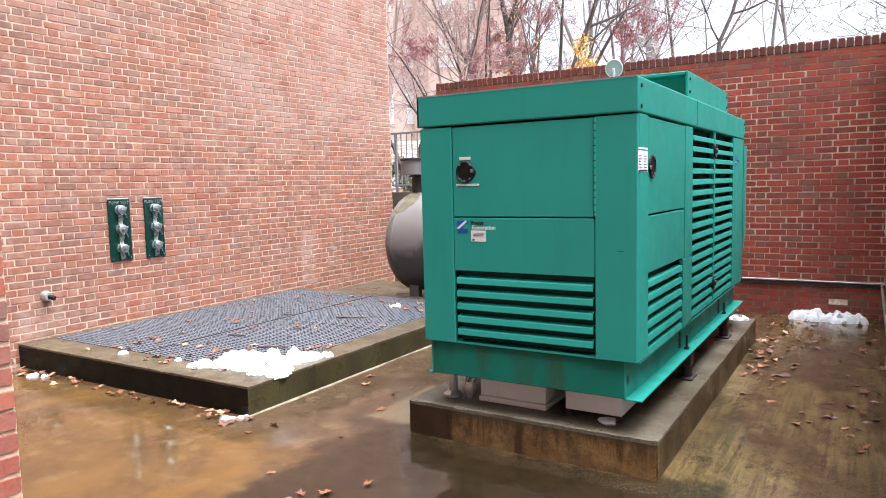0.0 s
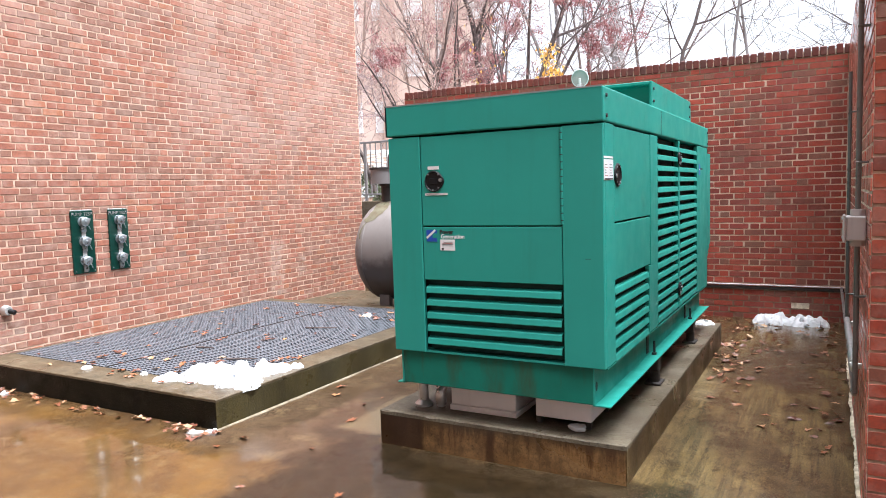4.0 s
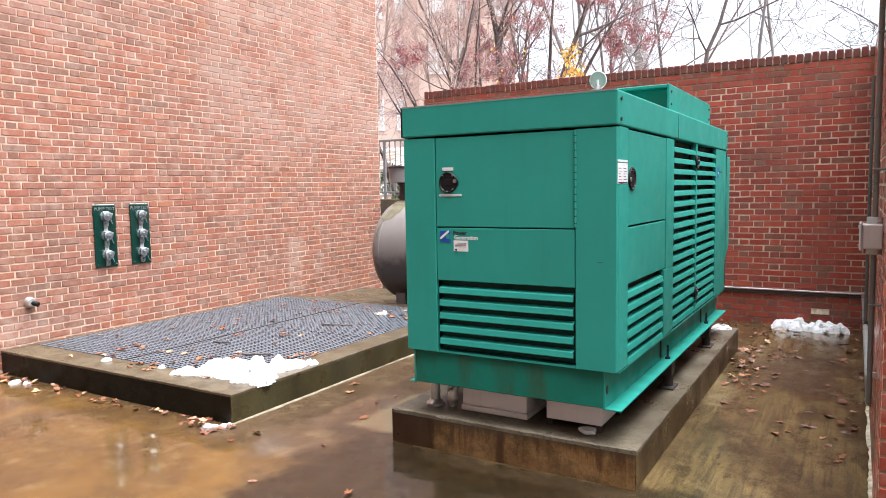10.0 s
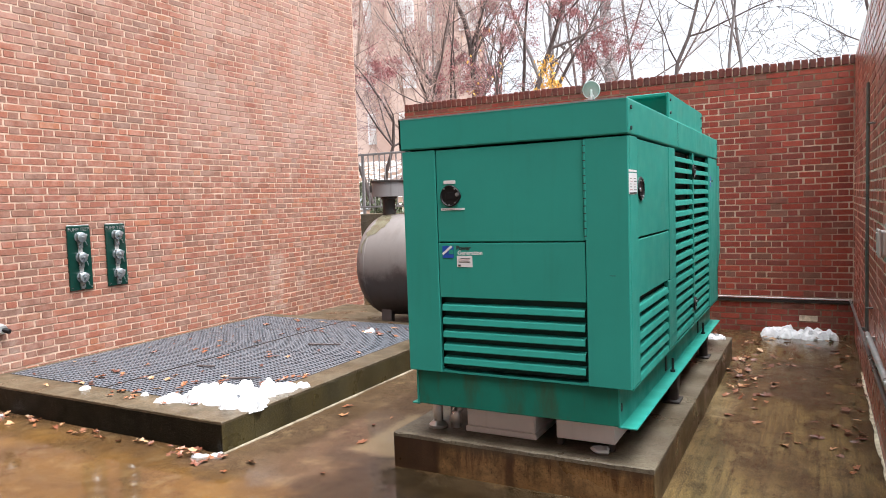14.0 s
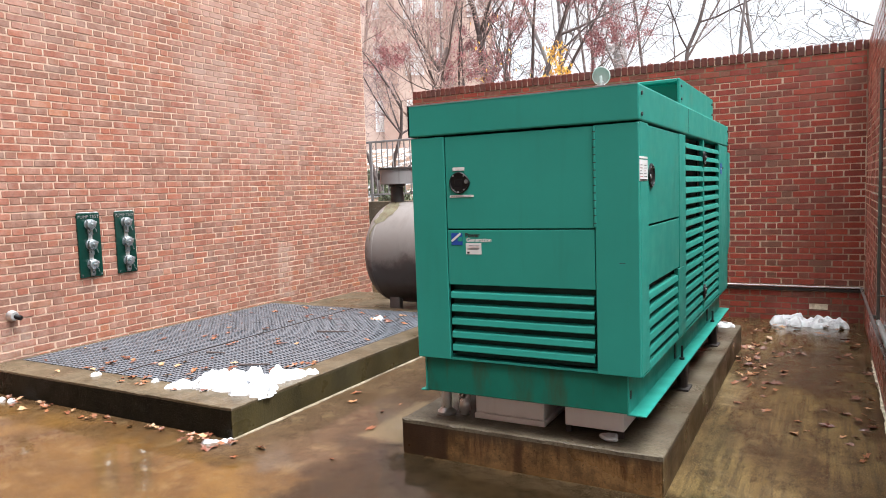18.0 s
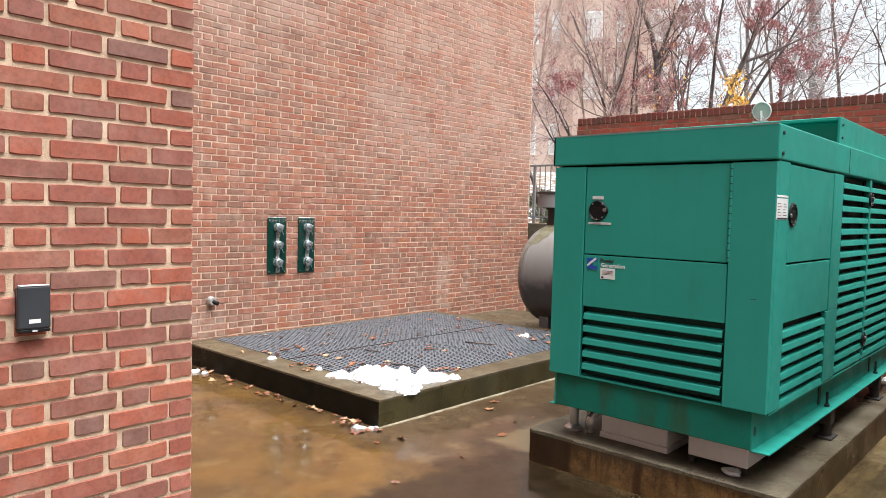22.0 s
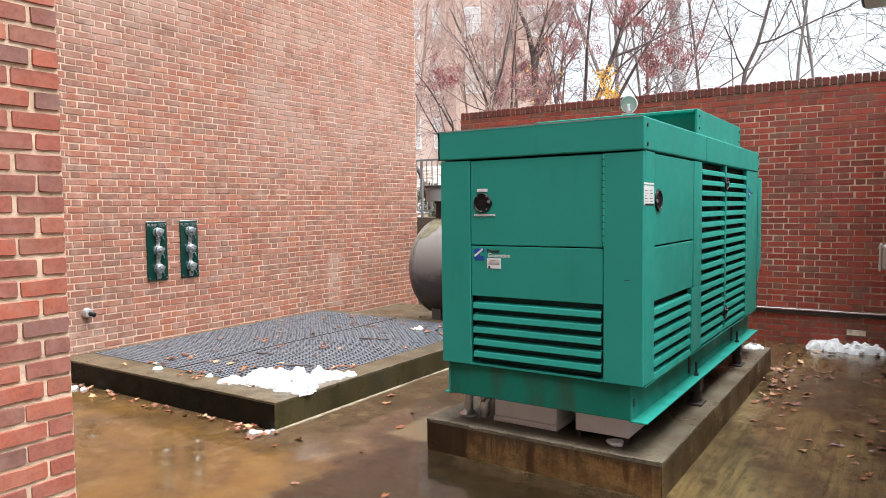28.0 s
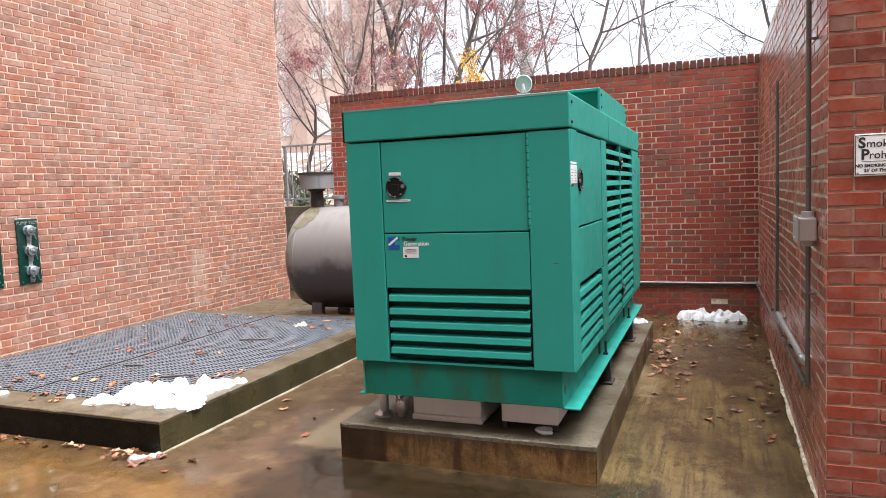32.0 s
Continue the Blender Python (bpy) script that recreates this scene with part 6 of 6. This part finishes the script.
def T(bearing, far, *rest, **more):
    """A tree at a bearing (degrees left of +y) and distance from the yard's mouth."""
    x, y = 0.8 - far * math.sin(radians(bearing)), -3.5 + far * math.cos(radians(bearing))
    return tree((x, y, ground_at(y)), *rest, **more)


T(33.3, 13.6, 3.9, 2, 0.055, BARK_DARK, "small bare dark tree with curving limbs behind the railing", 3, leaf=TAN_LEAF, leaf_count=260, leaf_size=0.02, open_angle=56, dense=2.3, depth=4, bare=0.18, twig_mat=TWIG_ROSE, crooked=0.24)
T(30.9, 16.0, 8.0, 1, 0.085, BARK_MID, "slim bare tree with a dark trunk and tan twigs", 15, leaf=TAN_LEAF, leaf_count=1500, leaf_size=0.022, open_angle=48, dense=1.55, bare=0.2, twig_mat=TWIG_TAN)
T(29.0, 18.0, 5.6, 4, 0.05, BARK_TAN, "many-stemmed bare tree with dense tan twigs", 5, leaf=TAN_LEAF, leaf_count=2400, leaf_size=0.024, open_angle=44, dense=1.4, bare=0.15, twig_mat=TWIG_TAN)
T(27.0, 17.0, 5.2, 4, 0.055, BARK_DARK, "slim stems with clusters of dark red leaves", 16, leaf=RED_LEAF, leaf_count=6500, leaf_size=0.028, open_angle=42, dense=1.05, clumps=7, bare=0.25, twig_mat=TWIG_ROSE)
T(25.2, 17.8, 5.6, 3, 0.085, BARK_DARK, "dark-stemmed tree with few red leaves", 18, leaf=RED_LEAF, leaf_count=3500, leaf_size=0.028, open_angle=36, dense=1.05, clumps=6, bare=0.35, twig_mat=TWIG_ROSE)
T(23.6, 17.5, 7.0, 2, 0.14, BARK_DARK, "maple with a thick dark trunk and clusters of red leaves", 6, leaf=RED_LEAF, leaf_count=9500, leaf_size=0.029, open_angle=42, dense=1.1, clumps=12, bare=0.3, twig_mat=TWIG_ROSE)
T(21.4, 18.5, 6.2, 3, 0.08, BARK_DARK, "dark-stemmed tree with few red leaves", 8, leaf=RED_LEAF, leaf_count=2500, leaf_size=0.028, open_angle=40, dense=1.05, clumps=3, bare=0.25, twig_mat=TWIG_ROSE)
T(22.1, 13.6, 3.9, 3, 0.03, BARK_DARK, "slender sapling with drooping yellow leaves", 11, leaf=GOLD_LEAF, leaf_count=360, leaf_size=0.038, depth=3, droop=0.5, dense=1.6, clumps=4, clump_low=1.95, clump_high=2.75, clump_r=0.4, clump_weight=9)
T(14.6, 30.0, 17.0, 1, 0.34, BARK_GREY, "tall bare grey tree with dense twigs", 17, open_angle=46, dense=0.75, depth=4, bare=0.12, finest=0.007, twig_mat=TWIG_GREY)
T(18.2, 24.0, 9.0, 3, 0.10, BARK_GREY, "bare grey tree with dense twigs", 23, open_angle=42, dense=0.8, bare=0.15, finest=0.006, twig_mat=TWIG_GREY)
T(16.2, 21.0, 7.0, 4, 0.06, BARK_MID, "bare many-stemmed tree with arching twigs", 25, open_angle=46, dense=0.9, bare=0.15, finest=0.0055, twig_mat=TWIG_GREY)
T(12.4, 23.0, 8.0, 3, 0.065, BARK_MID, "bare grey tree with arching twigs", 27, open_angle=48, dense=0.85, bare=0.15, finest=0.006, twig_mat=TWIG_GREY)
T(10.2, 20.0, 8.5, 1, 0.075, BARK_DARK, "bare dark tree with forked limbs", 29, crooked=0.13, open_angle=52, dense=1.5, bare=0.2, finest=0.006)
T(6.2, 19.0, 8.5, 1, 0.06, BARK_GREY, "thin bare sapling with a forked stem", 31, open_angle=26, dense=0.5, depth=2, bare=0.25, finest=0.008)
T(4.9, 21.0, 8.5, 1, 0.05, BARK_GREY, "thin bare sapling with upright stems", 33, open_angle=22, dense=0.5, depth=2, bare=0.3, finest=0.008)
T(3.9, 22.0, 8.0, 1, 0.04, BARK_MID, "thin leaning bare sapling", 37, open_angle=20, dense=0.3, depth=1, lean=-0.35, bare=0.4, finest=0.008)
T(-5.6, 15.0, 6.0, 1, 0.07, BARK_DARK, "bare tree reaching over the side wall", 41, open_angle=55, dense=1.7, depth=4, lean=-0.25, droop=0.3, bare=0.25)
T(36.5, 22.0, 7.5, 4, 0.09, BARK_TAN, "tall bare tree with tan twigs before a building", 43, leaf=TAN_LEAF, leaf_count=3000, leaf_size=0.03, open_angle=44, dense=1.0, bare=0.15, finest=0.006, twig_mat=TWIG_TAN)


def shrub(x, y, r, seed):
    rng = random.Random(seed)
    t = thing("shrub", (x, y, ground_at(y) + 0.1), "low evergreen shrub dusted with snow", "shrub", "shrubs behind the railing")
    v, f = [], []
    for _ in range(700):
        d = Vector((rng.gauss(0, 1), rng.gauss(0, 1), rng.gauss(0, 1))).normalized() * r * rng.uniform(0.35, 1.0)
        d.z = abs(d.z) * 0.9
        m = Matrix.Translation(d) @ Euler((rng.uniform(0, 6), rng.uniform(0, 6), rng.uniform(0, 6))).to_matrix().to_4x4()
        s, k = 0.045 * rng.uniform(0.6, 1.3), len(v)
        v += [m @ Vector(q) for q in ((-s, 0, 0), (0, -s * 0.5, 0), (s, 0, 0), (0, s * 0.5, 0))]
        f.append((k, k + 1, k + 2, k + 3))
    me = bpy.data.meshes.new("crown")
    me.from_pydata(v, [], f)
    me.materials.append(GREEN_LEAF)
    ob = new("crown", me)
    ob.parent = t
    tagged(ob, kind="stuff")
    v, f = [], []
    for i in range(7):
        a = 2 * math.pi * i / 7
        tube(v, f, [Vector((0, 0, -0.1)), Vector((math.cos(a) * r * 0.6, math.sin(a) * r * 0.6, r * 0.6))], [0.012, 0.005], 4)
    me = bpy.data.meshes.new("stems")
    me.from_pydata(v, [], f)
    me.materials.append(BARK_DARK)
    ob = new("stems", me)
    ob.parent = t


for i, (x, y, r) in enumerate(((-6.3, 7.6, 0.35), (-5.6, 8.2, 0.4), (-7.2, 8.6, 0.45), (-6.6, 9.6, 0.5), (-8.2, 9.8, 0.5), (-5.2, 7.5, 0.3))):
    shrub(x, y, r, 60 + i)

# ---- far building ----
FACADE = painted("tan_stucco", rgb(0.50, 0.375, 0.32), 0.8, rgb(0.40, 0.285, 0.24), 0.4)
FACADE_DARK = painted("brown_brick_pier", rgb(0.38, 0.26, 0.215), 0.8, rgb(0.22, 0.135, 0.11), 0.4)


def pane_material():
    k = Nodes("far_window_glass", 0.08, 0.0, 0.8)
    k.color(rgb(0.5, 0.46, 0.44))
    return k.m


PANE = pane_material()


def far_building():
    o = Vector((0.8 - 44 * math.sin(radians(38.5)), -3.5 + 44 * math.cos(radians(38.5)), 2.5))
    e = Vector((0.8 - 44 * math.sin(radians(24.5)), -3.5 + 44 * math.cos(radians(24.5)), 2.5))
    u = (e - o).normalized()
    width = (e - o).length
    n = Vector((u.y, -u.x, 0))
    m = Matrix(((u.x, -n.x, 0, o.x), (u.y, -n.y, 0, o.y), (0, 0, 1, o.z), (0, 0, 0, 1)))
    b = thing("far_building", tuple(o), "tall tan building with white-framed windows behind the trees", "building")
    F = lambda nm, bm, mat, par=None: part(nm, place(bm, m), mat, par or b)
    F("wall", B(-3, width, 0, 9, -3, 17), FACADE)
    F("roof", B(-3.2, width + 0.2, -0.2, 9.2, 17, 17.5), FACADE_DARK)
    for x in (-0.4, width * 0.36, width * 0.72):
        F("pier", B(x, x + 0.9, -0.35, 0, -3, 17), FACADE_DARK)
    for i in range(5):
        for fl in range(5):
            x, z = 0.9 + i * (width - 1.0) / 5 + 0.5, -0.6 + fl * 3.4
            w = F("window", B(x, x + 1.15, -0.08, 0.02, z, z + 1.9), WHITE)
            for dx in (0.08, 0.61):
                for dz in (0.1, 1.0):
                    F("pane", B(x + dx, x + dx + 0.46, -0.1, -0.085, z + dz, z + dz + 0.8), PANE, w)


far_building()

# ---- bricks last ----
lay_bricks()
